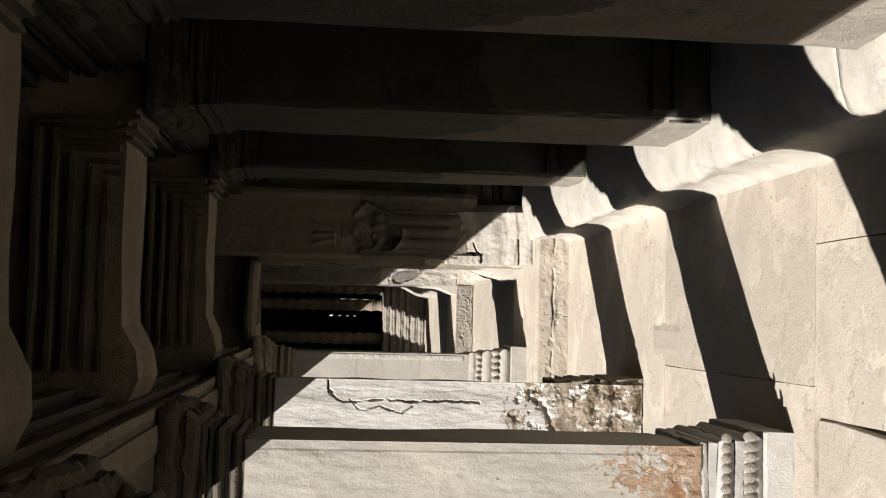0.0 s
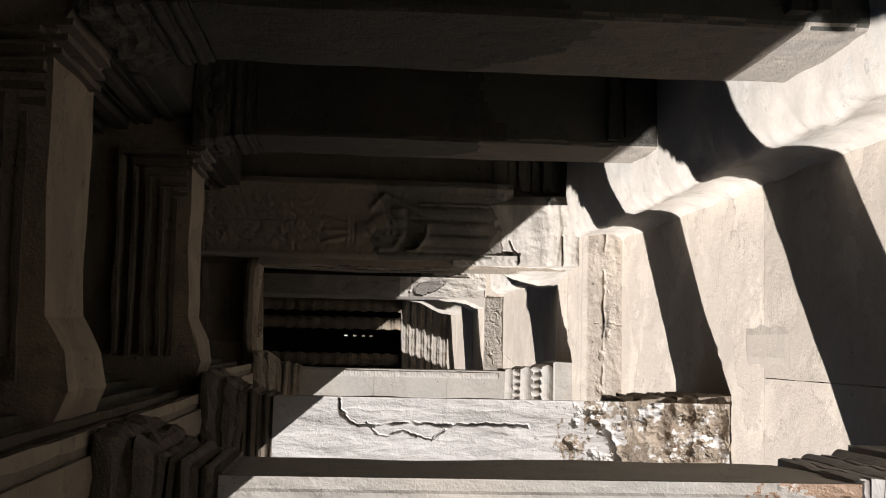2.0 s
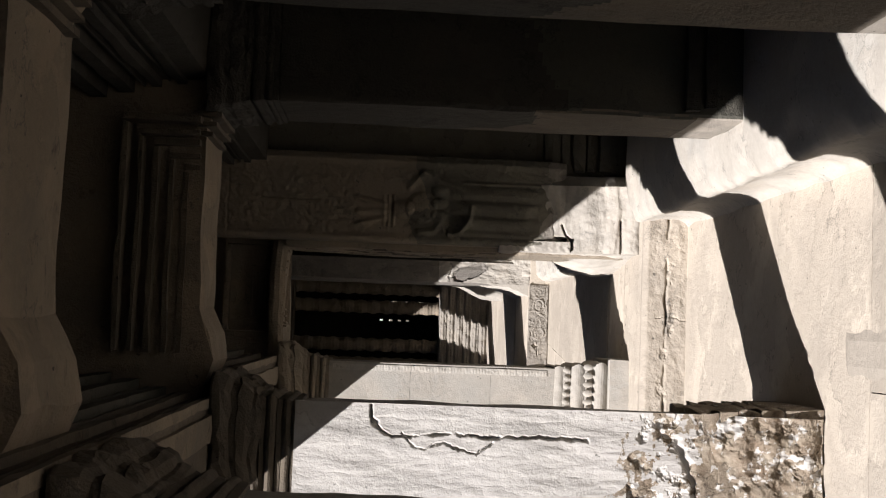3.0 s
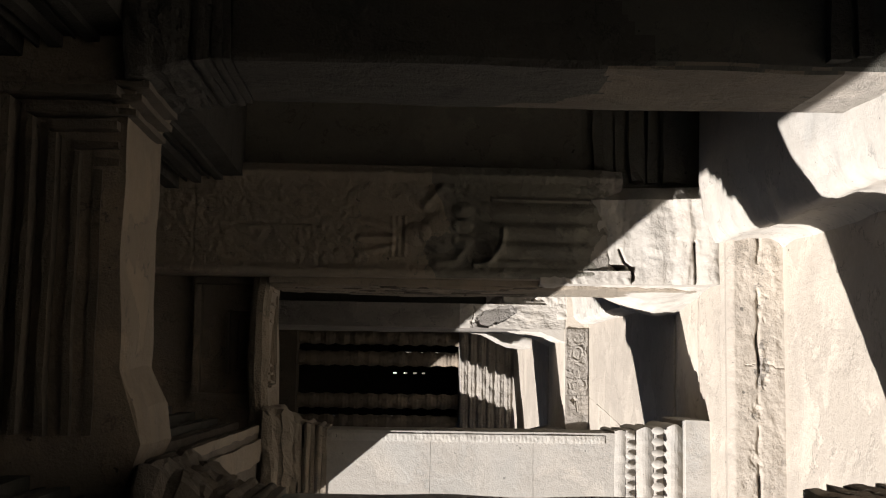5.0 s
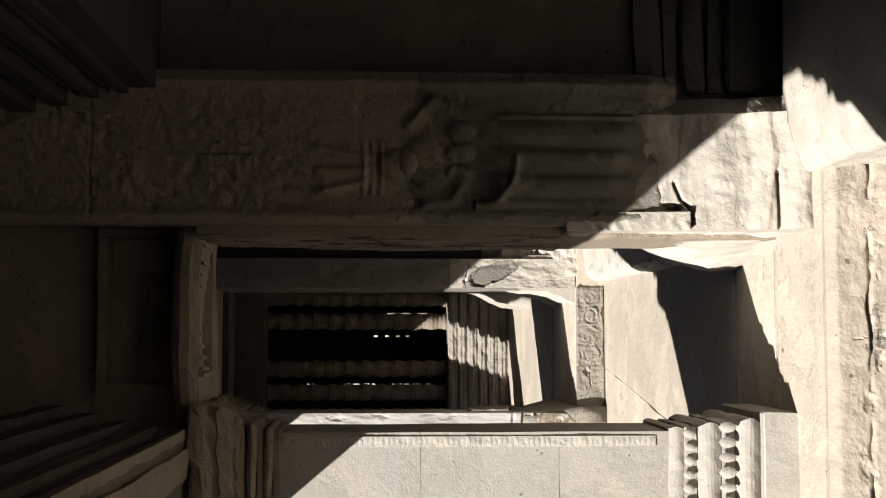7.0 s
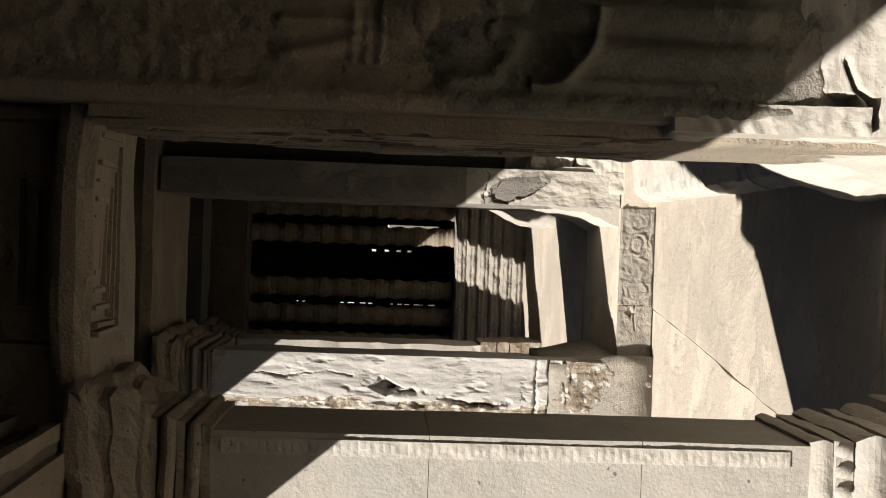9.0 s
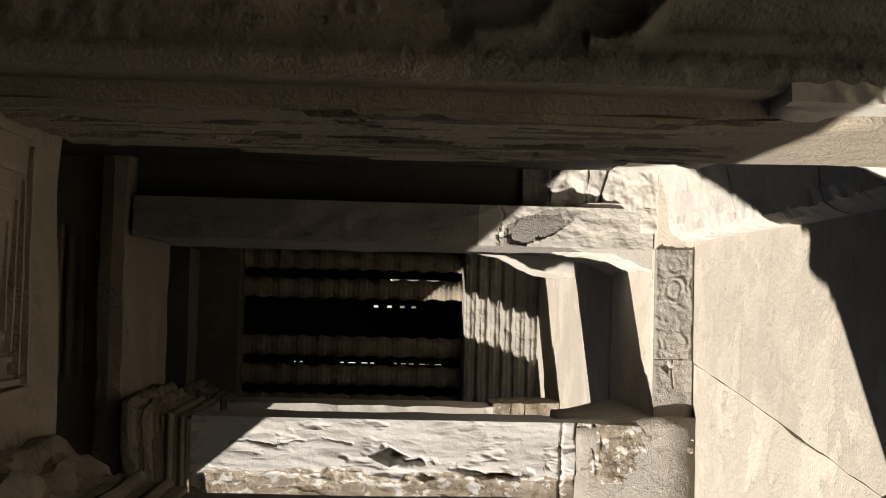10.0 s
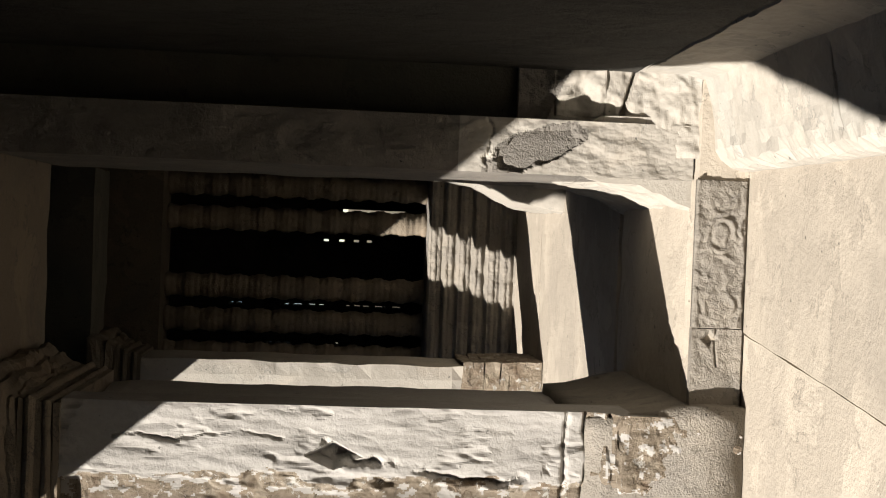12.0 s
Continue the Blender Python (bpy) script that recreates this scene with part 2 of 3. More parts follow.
def pillar(x0, x1, y0, y1, z0, zbase, zcap, ztop, out, seed, label, shaft_m, base_m, group="pillars of the open side"):
    p = thing("stone_pillar", label, "pillar", group=group)
    part("shaft", block(x0, x1, y0, y1, zbase - 0.02, zcap + 0.02, 0.07, 0.008, 0.014, seed), shaft_m, p)
    base_bands(p, x0, x1, y0, y1, z0, zbase, out, base_m, seed, 0.011 if base_m is CRUST else 0.006)
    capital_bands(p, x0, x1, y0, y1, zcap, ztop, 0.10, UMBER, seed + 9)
    return p


FLOOR = 0.04
stained = pillar(-0.68, -0.40, 3.965, 4.47, FLOOR, 0.36, 1.86, 2.145, 0.05, 1.0, "pale square sandstone pillar with a reddish stain above its moulded base", PALE, GREY)
cracked = pillar(-0.62, -0.315, 5.925, 6.36, FLOOR, 0.46, 1.86, 2.145, 0.045, 2.0, "cracked grey sandstone pillar with a crumbling lichen-covered base", GREY, CRUST)


def stained_height(x, z):
    return 0.006 * fbm(x, z, 9, 3, 3.3) + (0.002 if -0.43 > x else 0.0) - 0.007 * max(0.0, fbm(x, z, 30, 30, 1.0) - 0.15) * (z < 0.6)


def rust(x, z):
    return z < 0.57 + 0.16 * fbm(x, z, 7, 7, 7.0) + 0.10 * fbm(x, z, 45, 45, 3.0) - 0.3 * max(0.0, -0.5 - x)


face = part("front_face", relief(-0.678, -0.402, 0.35, 1.87, 3.95, 0.03, stained_height, 40, 160, rust), PALE, stained)
face.data.materials.append(RED)

CRACKS = [
    [(-0.31, 1.615), (-0.36, 1.603), (-0.416, 1.543), (-0.407, 1.446), (-0.395, 1.33), (-0.404, 1.194), (-0.398, 1.038), (-0.402, 0.862)],
    [(-0.40, 1.50), (-0.451, 1.454), (-0.43, 1.36), (-0.463, 1.25), (-0.42, 1.19)],
    [(-0.373, 0.60), (-0.40, 0.55), (-0.449, 0.525), (-0.49, 0.50), (-0.60, 0.47)],
]


def cracked_height(x, z):
    h = 0.008 * fbm(x, z, 10, 3.0, 5.1, 3) + 0.003 * abs(fbm(x, z, 26, 7, 8.0))
    for k, line in enumerate(CRACKS):
        d = polyline_gap(x + 0.009 * fbm(x, z, 25, 25, 2.0), z + 0.012 * fbm(x, z, 25, 25, 6.0), line)
        h -= (0.030, 0.018, 0.035)[k] * max(0.0, 0.7 + 1.1 * fbm(x, z, 12, 12, 4.4)) * math.exp(-((d / (0.0045, 0.0035, 0.012)[k]) ** 2))
        h += 0.0015 * math.exp(-((d / 0.03) ** 2))
    low = min(1.0, max(0.0, (0.43 + 0.10 * fbm(x, z, 7, 7, 3.0) - z) / 0.09))
    h += low * (0.045 + 0.008 * math.sin(62 * z + 2 * fbm(x, z, 6, 6, 1.0)) + 0.012 * fbm(x, z, 14, 14, 7.0))
    return h - 0.03 * max(0.0, fbm(x, z, 16, 16, 4.0) - 0.1) * (z < 0.72)


def crusty(x, z):
    return z < 0.80 and 0.8 * fbm(x, z, 8, 8, 9.0) + 0.6 * fbm(x, z, 34, 34, 2.0) > 0.02 + 1.3 * (z - 0.50) + 2.0 * max(0, 0.20 - z)


face = part("spalled_face", relief(-0.618, -0.300, 0.05, 1.87, 5.905, 0.03, cracked_height, 120, 520, crusty), GREY, cracked, "cracked and flaking grey stone face")
face.data.materials.append(CRUST)
for k, y in enumerate((2.05, 0.12, -1.8)):
    pillar(-0.68, -0.40, y, y + 0.5, FLOOR, 0.36, 1.86, 2.145, 0.06, 4.0 + k, "pale square sandstone pillar on a moulded base", PALE, GREY)

# ---- the pillars of the shaded side, on a moulded parapet
for k, (x, y, d) in enumerate(((0.735, 5.9, 0.46), (0.69, 3.9, 0.6), (0.69, 2.2, 0.6), (0.69, 0.3, 0.55), (0.69, -1.6, 0.55))):
    p = thing("shaded_pillar", "square sandstone pillar standing on a moulded parapet, with shade painted on", "pillar", group="pillars of the shaded side")
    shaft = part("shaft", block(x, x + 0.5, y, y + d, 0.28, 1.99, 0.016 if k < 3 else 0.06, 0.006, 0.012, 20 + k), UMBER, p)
    shaft.data.materials.append(SHADE_BLACK)
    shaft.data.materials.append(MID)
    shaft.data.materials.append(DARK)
    # shade painted on: black above, dark front faces, paler foot where sun reaches
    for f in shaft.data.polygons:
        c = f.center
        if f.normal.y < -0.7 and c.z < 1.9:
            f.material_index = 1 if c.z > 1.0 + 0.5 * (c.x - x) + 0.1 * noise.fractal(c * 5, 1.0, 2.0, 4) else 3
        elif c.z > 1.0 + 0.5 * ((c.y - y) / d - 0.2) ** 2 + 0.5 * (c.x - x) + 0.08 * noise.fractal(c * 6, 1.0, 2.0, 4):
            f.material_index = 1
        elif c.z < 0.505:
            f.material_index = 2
    part("base_moulding", block(x + 0.03, x + 0.5, y - 0.03, y + 0.02, 0.44, 0.49, 0.05, 0.006, 0.01, 30 + k), SHADE_BLACK, p)
    part("base_moulding", block(x + 0.02, x + 0.5, y - 0.045, y + 0.02, 0.50, 0.56, 0.05, 0.006, 0.01, 33 + k), SHADE_BLACK, p)
    capital_bands(p, x, x + 0.5, y, y + d, 1.98, 2.22, 0.04, SHADE_BLACK, 40 + k)


PARAPET = [(0.535, -0.1), (0.535, 0.038), (0.552, 0.052), (0.565, 0.085), (0.572, 0.13), (0.571, 0.18), (0.563, 0.225), (0.551, 0.255), (0.547, 0.272), (0.553, 0.290), (0.572, 0.304), (0.602, 0.315), (0.645, 0.328), (0.70, 0.341), (0.80, 0.346), (1.3, 0.346), (1.3, -0.1)]
parapet = thing("parapet", "long worn sandstone parapet with a hollowed moulding under its lip", "wall", "structure")
fine = [tuple(p) for p in densify(PARAPET[:-2], 0.02)]
ys = [-3.0, 0.1, 2.9, 7.95]
for k, (a, b) in enumerate(zip(ys, ys[1:])):
    bm = extrude_xz(fine[:fine.index(PARAPET[-3])] + PARAPET[-3:], a + 0.0002, b - 0.0002, 0.012, 0.025, 50)
    for v in bm.verts:
        if 0.05 < v.co.z and v.co.x < 0.79:
            v.co += Vector((-1, 0, 0.6)) * 0.010 * noise.fractal(v.co * 9, 1.0, 2.0, 5) * (1.6 if 0.2 < v.co.z < 0.33 and v.co.x < 0.63 else 0.7)
    part("parapet_block", bm, PALE, parapet, smooth=True)

# ---- beams overhead
def cross_beam(y0, y1, z, x_l, x_r, seed):
    """A beam across the walk, haunched over the capitals, with nested frames cut into its face."""
    p = thing("cross_beam", "brown sandstone cross beam with nested carved frames", "beam", group="beams across the gallery")
    outline = [(x_l - 0.35, z - 0.02), (x_l - 0.22, z - 0.02), (x_l - 0.12, z - 0.06), (x_l - 0.03, z - 0.045), (x_l + 0.06, z), (x_r - 0.05, z), (x_r + 0.02, z - 0.04), (x_r + 0.4, z - 0.04), (x_r + 0.4, z + 0.75), (x_l - 0.35, z + 0.75)]
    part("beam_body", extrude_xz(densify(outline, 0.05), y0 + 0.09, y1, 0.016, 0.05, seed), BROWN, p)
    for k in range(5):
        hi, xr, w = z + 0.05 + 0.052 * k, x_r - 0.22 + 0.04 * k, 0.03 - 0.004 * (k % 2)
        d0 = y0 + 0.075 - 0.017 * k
        # face mouldings coloured darker than the soffit, which catches floor bounce
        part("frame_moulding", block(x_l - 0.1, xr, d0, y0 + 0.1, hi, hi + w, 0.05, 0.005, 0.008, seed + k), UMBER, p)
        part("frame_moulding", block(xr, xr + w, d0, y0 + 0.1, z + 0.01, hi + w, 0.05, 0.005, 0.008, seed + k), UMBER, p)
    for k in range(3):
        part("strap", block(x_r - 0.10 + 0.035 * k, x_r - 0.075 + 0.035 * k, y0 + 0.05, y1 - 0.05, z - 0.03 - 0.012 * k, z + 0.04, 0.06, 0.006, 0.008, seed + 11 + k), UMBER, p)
    return p


cross_beam(3.9, 4.44, 2.292, -0.10, 0.66, 60)
cross_beam(5.9, 6.38, 2.228, -0.06, 0.70, 61)
for k, y in enumerate((2.0, 0.1, -1.8)):
    cross_beam(y, y + 0.55, 2.27, -0.10, 0.66, 62 + k)


def architrave(name, label, x0, x1, y0, y1, z0, z1, seed, flip):
    """A long beam over a row of pillars, with runs of mouldings along its inner face."""
    p = thing(name, label, "beam", "structure")
    # bounce and shade in the colours: paler soffit, darker upwards, shaded side black
    part("beam_body", block(x0, x1 if flip else x1 - 0.01, y0, y1, z0, z1, 0.25, 0.006, 0.012, seed), SHADE_BLACK if flip else UMBER, p)
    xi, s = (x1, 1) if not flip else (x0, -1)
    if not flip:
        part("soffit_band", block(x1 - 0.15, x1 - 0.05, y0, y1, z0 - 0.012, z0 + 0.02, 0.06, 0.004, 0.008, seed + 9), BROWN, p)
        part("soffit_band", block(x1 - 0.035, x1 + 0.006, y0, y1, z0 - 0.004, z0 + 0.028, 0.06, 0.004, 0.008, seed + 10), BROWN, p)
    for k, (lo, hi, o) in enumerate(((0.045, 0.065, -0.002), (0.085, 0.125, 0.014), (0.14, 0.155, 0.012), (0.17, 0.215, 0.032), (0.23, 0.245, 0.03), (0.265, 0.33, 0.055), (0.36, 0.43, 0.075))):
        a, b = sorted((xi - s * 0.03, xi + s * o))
        part("moulding", block(a, b, y0, y1, z0 + lo, z0 + hi, 0.1, 0.004, 0.008, seed + k), (UMBER if k < 3 else DARK) if not flip else SHADE_BLACK, p)
    return p


architrave("architrave_open_side", "brown sandstone beam with long mouldings over the pillars", -0.722, -0.30, -3.0, 6.12, 2.15, 3.1, 70, False)
architrave("architrave_open_end", "brown sandstone beam with long mouldings beside the doorway", -0.705, -0.215, 6.124, 8.1, 2.13, 3.1, 72, False)
architrave("architrave_shaded_side", "sandstone beam over the shaded pillars, coloured near black for shade", 0.80, 1.3, -3.0, 8.1, 2.22, 3.0, 71, True)

# near-black colour carries the shade overhead
ceiling = tagged(part("ceiling", block(-1.3, 1.7, -3.2, 17.1, 3.05, 3.45, 0.3, 0.004, 0.02, 80), SHADE_BLACK), "sandstone ceiling slabs coloured near black for shade", "ceiling", kind="structure")
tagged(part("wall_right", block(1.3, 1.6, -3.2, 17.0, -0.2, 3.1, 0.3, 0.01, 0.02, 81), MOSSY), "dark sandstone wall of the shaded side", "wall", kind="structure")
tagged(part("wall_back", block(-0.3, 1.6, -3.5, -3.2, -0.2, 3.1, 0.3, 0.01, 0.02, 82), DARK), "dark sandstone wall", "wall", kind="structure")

# ---- first doorway
SILL, SILL_3 = 0.27, 0.43
door = thing("doorway_1", "sandstone doorway with a carved frame and moulded base", "doorway", "structure")
for k, (lo, hi) in enumerate(((0.655, 1.0), (1.0002, 1.43), (1.4302, 1.865))):
    part("wall_block", block(-1.27, -0.23, 8.15, 8.5, lo, hi, 0.06, 0.003, 0.001, 90), PALE, door)
base_bands(door, -1.27, -0.23, 8.15, 8.5, 0.25, 0.66, 0.06, PALE, 91)
capital_bands(door, -1.27, -0.23, 8.15, 8.5, 1.86, 2.12, 0.085, TAWNY, 92)
part("jamb", block(0.37, 0.46, 8.13, 8.66, SILL, 2.12, 0.04, 0.006, 0.01, 93), TAWNY, door)
part("wall_block", block(0.46, 1.3, 8.2, 8.55, SILL, 2.9, 0.15, 0.005, 0.01, 94), MOSSY, door)
for k, (lo, hi, o) in enumerate(((0.34, 0.46, 0.06), (0.462, 0.52, 0.045), (0.522, 0.60, 0.055), (0.602, 0.66, 0.03), (0.662, 0.76, 0.04), (0.762, 0.80, 0.015), (0.90, 0.94, 0.012))):
    part("base_course", block(0.83, 1.298, 8.2 - o, 8.22, lo, hi, 0.05, 0.008, 0.014, 260 + k), MOSSY, door)
part("lintel", block(-1.27, 0.9, 8.19, 8.63, 2.115, 2.2, 0.03, 0.02, 0.02, 95), TAWNY, door)
part("wall_above", block(-1.27, 1.3, 8.42, 8.7, 2.2, 3.05, 0.15, 0.005, 0.01, 96), TAWNY, door)
def sill_height(x, z):
    wander = 0.145 + 0.012 * fbm(x, z * 0.1, 5, 1, 2.0)
    wide = 0.006 + 0.006 * max(0.0, fbm(x, z * 0.1, 9, 1, 7.0))
    h = 0.007 * fbm(x, z, 5, 8, 5.0) + 0.0018 * fbm(x, z, 30, 30, 3.0)
    h -= 0.028 * math.exp(-(((z - wander) / wide) ** 2)) * max(0.0, min(1.2, 0.45 + 2.2 * fbm(x, 0.0, 4, 1, 17.0)))
    h -= 0.004 * math.exp(-(((x - 0.06 - 0.02 * fbm(x, z, 12, 12, 1.0)) / 0.003) ** 2)) * (z < 0.2)
    h -= 0.02 * max(0.0, fbm(x, z, 11, 14, 23.0) - 0.2) * math.exp(-(((z - 0.13) / 0.07) ** 2))
    return h - 0.03 * max(0.0, (z - 0.235) / 0.03) ** 2


def sill_dirt(x, z):
    return fbm(x, z, 9, 12, 23.0) + 0.4 * fbm(x, z, 50, 50, 2.0) > 0.30 + 40 * abs(z - 0.13) ** 1.4


course = part("sill_course", relief(-1.2, 0.78, 0.0, 0.264, 7.825, 0.05, sill_height, 420, 66, sill_dirt), FLOORM, door)
course.data.materials.append(MID)
part("sill_bed", block(-1.2, 0.78, 7.87, 8.3, 0.0, SILL, 0.05, 0.004, 0.008, 97), FLOORM, door)
part("sill_top", block(-1.2, 0.75, 8.303, 8.75, 0.0, SILL, 0.08, 0.005, 0.01, 99), FLOORM, door)
FOOT = [(0.30, 0.2), (0.302, 0.40), (0.322, 0.48), (0.350, 0.55), (0.376, 0.62), (0.388, 0.70), (0.392, 0.80), (0.384, 0.90), (0.370, 0.96), (0.372, 0.985), (0.46, 0.985), (0.46, 0.2)]
bm = extrude_xz(densify(FOOT, 0.02), 8.07, 8.69, 0.005, 0.02, 196)
for v in bm.verts:
    if v.co.z > 0.22 and v.co.x < 0.45:
        ahead = (8.69 - v.co.y) / 0.62
        v.co.x += ahead * max(0.0, 0.385 - v.co.x)
        v.co.x += 0.010 * noise.fractal(v.co * 8, 1.0, 2.0, 4) + 0.006 * noise.noise(v.co * 26)
part("jamb_foot", bm, PALE, door, smooth=True)
# eroded base under the carved figure
def eroded_base(x, z):
    u = min(1.0, (z - 0.27) / 0.58)
    h = 0.11 * (1 - u) ** 1.5 + 0.007 * math.sin(u * 17) * (1 - 0.6 * u) + 0.010 * fbm(x, z, 7, 5, 4.0, 3) + 0.002 * fbm(x, z, 30, 30, 1.0)
    groove = polyline_gap(x, z, [(0.28, 0.352), (0.44, 0.356), (0.555, 0.362)])
    h -= 0.03 * math.exp(-((groove / 0.007) ** 2))
    notch = polyline_gap(x, z, [(0.385, 0.612), (0.42, 0.605), (0.455, 0.615), (0.48, 0.64), (0.53, 0.66)])
    h -= 0.03 * math.exp(-((notch / 0.005) ** 2))
    hole = polyline_gap(x + 0.01 * fbm(x, z, 20, 20, 3.0), z, [(0.452, 0.80), (0.462, 0.73), (0.455, 0.65)])
    h -= 0.035 * math.exp(-((hole / 0.010) ** 4))
    roll = math.exp(-(((z - 0.405 - 0.015 * fbm(x, z, 6, 6, 5.0)) / 0.028) ** 4))
    h += 0.013 * roll + 0.012 * math.exp(-(((z - 0.30) / 0.03) ** 4)) + 0.006 * fbm(x, z, 5, 14, 9.0)
    return h - 0.08 * max(0.0, x - 0.74) / 0.06


part("eroded_base", relief(0.385, 0.80, 0.262, 0.985, 8.045, 0.15, eroded_base, 90, 150), PALE, door)


def chevrons(x, z):
    wear = max(0.0, 0.5 + fbm(x, z, 9, 9, 4.0))
    return 0.10 * max(0.0, 1 - (z - 0.27) / 0.58) ** 1.5 + 0.004 * wear * math.sin(150 * z + 90 * abs(x - 0.412)) + 0.005 * fbm(x, z, 12, 12, 9.0)


part("carved_border", relief(0.384, 0.440, 0.62, 0.99, 8.026, 0.02, chevrons, 18, 130), PALE, door)


def figure_height(x, z):
    """A standing robed figure in shallow relief under a field of scrollwork, within a raised border."""
    def ridge(d, w):
        return math.exp(-((d / w) ** 2))

    def lump(cx, cz, rx, rz):
        return max(0.0, 1 - ((x - cx) / rx) ** 2 - ((z - cz) / rz) ** 2) ** 0.6

    u = (x - 0.585) / 0.13
    h = 0.02 * max(ridge(x - 0.83, 0.02), ridge(x - 0.425, 0.02)) - 0.02 * ridge(x - 0.402, 0.005)
    h += 0.004 * fbm(x, z, 12, 12, 3.0)
    leaf = math.sin(66 * x + 5 * fbm(x, z, 9, 9, 1.0)) * math.sin(60 * z + 5 * fbm(x, z, 9, 9, 4.0)) + 0.5 * fbm(x, z, 40, 40, 2.0)
    h += 0.0042 * leaf * max(0.0, min(1.0, (z - 1.68) / 0.12)) * (0.44 < x < 0.81)
    h += 0.003 * leaf * (z < 1.68) * (abs(u) > 1.1)
    if 0.74 < z < 1.26 and abs(u) < 1.05:
        fold = 0.034 * (1 - abs(u / 1.05) ** 6) * min(1.0, (1.26 - z) * 14) * min(1.0, (z - 0.74) * 9)
        for c in (0.42, -0.2, -0.78):
            fold *= 1 - 0.75 * ridge(u - c - 0.1 * (z - 1.0), 0.13)
        h += fold
    h += 0.014 * ridge(u - 1.12, 0.06) * (0.78 < z < 1.2)
    arc = math.hypot((x - 0.59) / 0.13, (z - 1.25) / 0.103)
    if x < 0.61 and z < 1.27:
        h += 0.03 * ridge(arc - 1, 0.10)
    h -= 0.03 * lump(0.505, 1.245, 0.06, 0.05)
    for cx in (0.685, 0.618, 0.555):
        h += 0.024 * lump(cx, 1.315, 0.032, 0.045)
    for line in ([(0.775, 1.40), (0.74, 1.30), (0.70, 1.22)], [(0.46, 1.42), (0.47, 1.34), (0.53, 1.30)], [(0.70, 1.47), (0.775, 1.40)]):
        h += 0.02 * ridge(polyline_gap(x, z, line), 0.017)
    h += 0.03 * lump(0.59, 1.41, 0.085, 0.085) + 0.032 * lump(0.58, 1.505, 0.05, 0.06)
    if abs(x - 0.57) < 0.085:
        for c in (1.552, 1.578, 1.604):
            h += 0.008 * ridge(z - c - 0.3 * (x - 0.57) ** 2, 0.007)
    for ax, bx in ((0.60, 0.63), (0.565, 0.56), (0.53, 0.495)):
        h += 0.016 * ridge(polyline_gap(x, z, [(ax, 1.60), (bx, 1.74)]), 0.014)
    h *= 0.8
    h -= 0.014 * ridge(polyline_gap(x, z, [(0.613, 1.95), (0.612, 2.25)]), 0.003) + 0.006 * ridge(z - 2.42 - 0.01 * fbm(x, z, 9, 9, 1.0), 0.004)
    return h - 0.05 * max(0.0, x - 0.80 - 0.2 * max(0.0, z - 0.80)) * (z < 1.0) - 0.6 * max(0.0, 0.72 + 0.05 * fbm(x, z, 9, 9, 6.0) - z)


panel = part("carved_panel", relief(0.402, 0.865, 0.64, 2.85, 8.035, 0.16, figure_height, 120, 500, lambda x, z: z < 1.42 + 0.12 * fbm(x, z, 6, 6, 8.0)), TAWNY, door, "shallow carved panel of a standing robed figure", smooth=True)
panel.data.materials.append(MOSSY)
panel.data.materials.append(MID)
# sunlight painted in: the panel's foot takes a paler stone
for f in panel.data.polygons:
    if f.center.z < 0.74 + 0.06 * fbm(f.center.x, f.center.z, 9, 9, 4.0):
        f.material_index = 2


def flaked(y, z):
    """Layers come away from the inner side of the jamb in long flakes."""
    h = 0.004 * fbm(y, z, 12, 3, 3.0)
    for k, (level, deep) in enumerate(((0.02, 0.006), (0.18, 0.007), (0.34, 0.008))):
        h -= deep * max(0.0, min(1.0, (fbm(y, z, 7, 2.6, 14.0 + 0.2 * k) - level) / 0.05))
    return h - 0.002 * abs(fbm(y, z, 45, 8, 2.0))


def streaked(y, z):
    return fbm(y, z, 16, 2.2, 31.0) > 0.22 - 0.25 * math.exp(-(((z - 1.55) / 0.25) ** 2))


bm = relief(8.14, 8.652, 0.95, 2.11, 0, 0.012, flaked, 60, 220, streaked)
for v in bm.verts:
    v.co = Vector((0.362 + v.co.y, v.co.x, v.co.z))
face = part("flaked_face", bm, TAWNY, door, "flaking jamb side with brown streaks")
face.data.materials.append(UMBER)
for k in range(5):
    a, hi, w, c = (0.055 + 0.027 * k, 2.205 + 0.034 * k, 0.016, 0.125) if k < 4 else (0.235, 2.43, 0.035, 0.145)
    d0 = 8.40 - 0.014 * k
    part("frame_moulding", block(c - a, c + a, d0, 8.43, hi, hi + w, 0.05, 0.003, 0.005, 200 + k), TAWNY, door)
    part("frame_moulding", block(c - a - w, c - a, d0, 8.43, 2.19, hi + w, 0.05, 0.003, 0.005, 205 + k), TAWNY, door)
    part("frame_moulding", block(c + a, c + a + w, d0, 8.43, 2.19, hi + w, 0.05, 0.003, 0.005, 210 + k), TAWNY, door)
    a = 0.05 + 0.036 * k
    y1, drop = 8.27 + 0.03 * k, 2.112 - 0.003 * k
    part("soffit_moulding", block(c - a, c + a, y1, y1 + 0.014, drop, 2.13, 0.05, 0.003, 0.004, 240 + k), TAWNY, door)
    part("soffit_moulding", block(c - a - 0.014, c - a, 8.22, y1 + 0.014, drop, 2.13, 0.05, 0.003, 0.004, 245 + k), TAWNY, door)
    part("soffit_moulding", block(c + a, c + a + 0.014, 8.22, y1 + 0.014, drop, 2.13, 0.05, 0.003, 0.004, 250 + k), TAWNY, door)


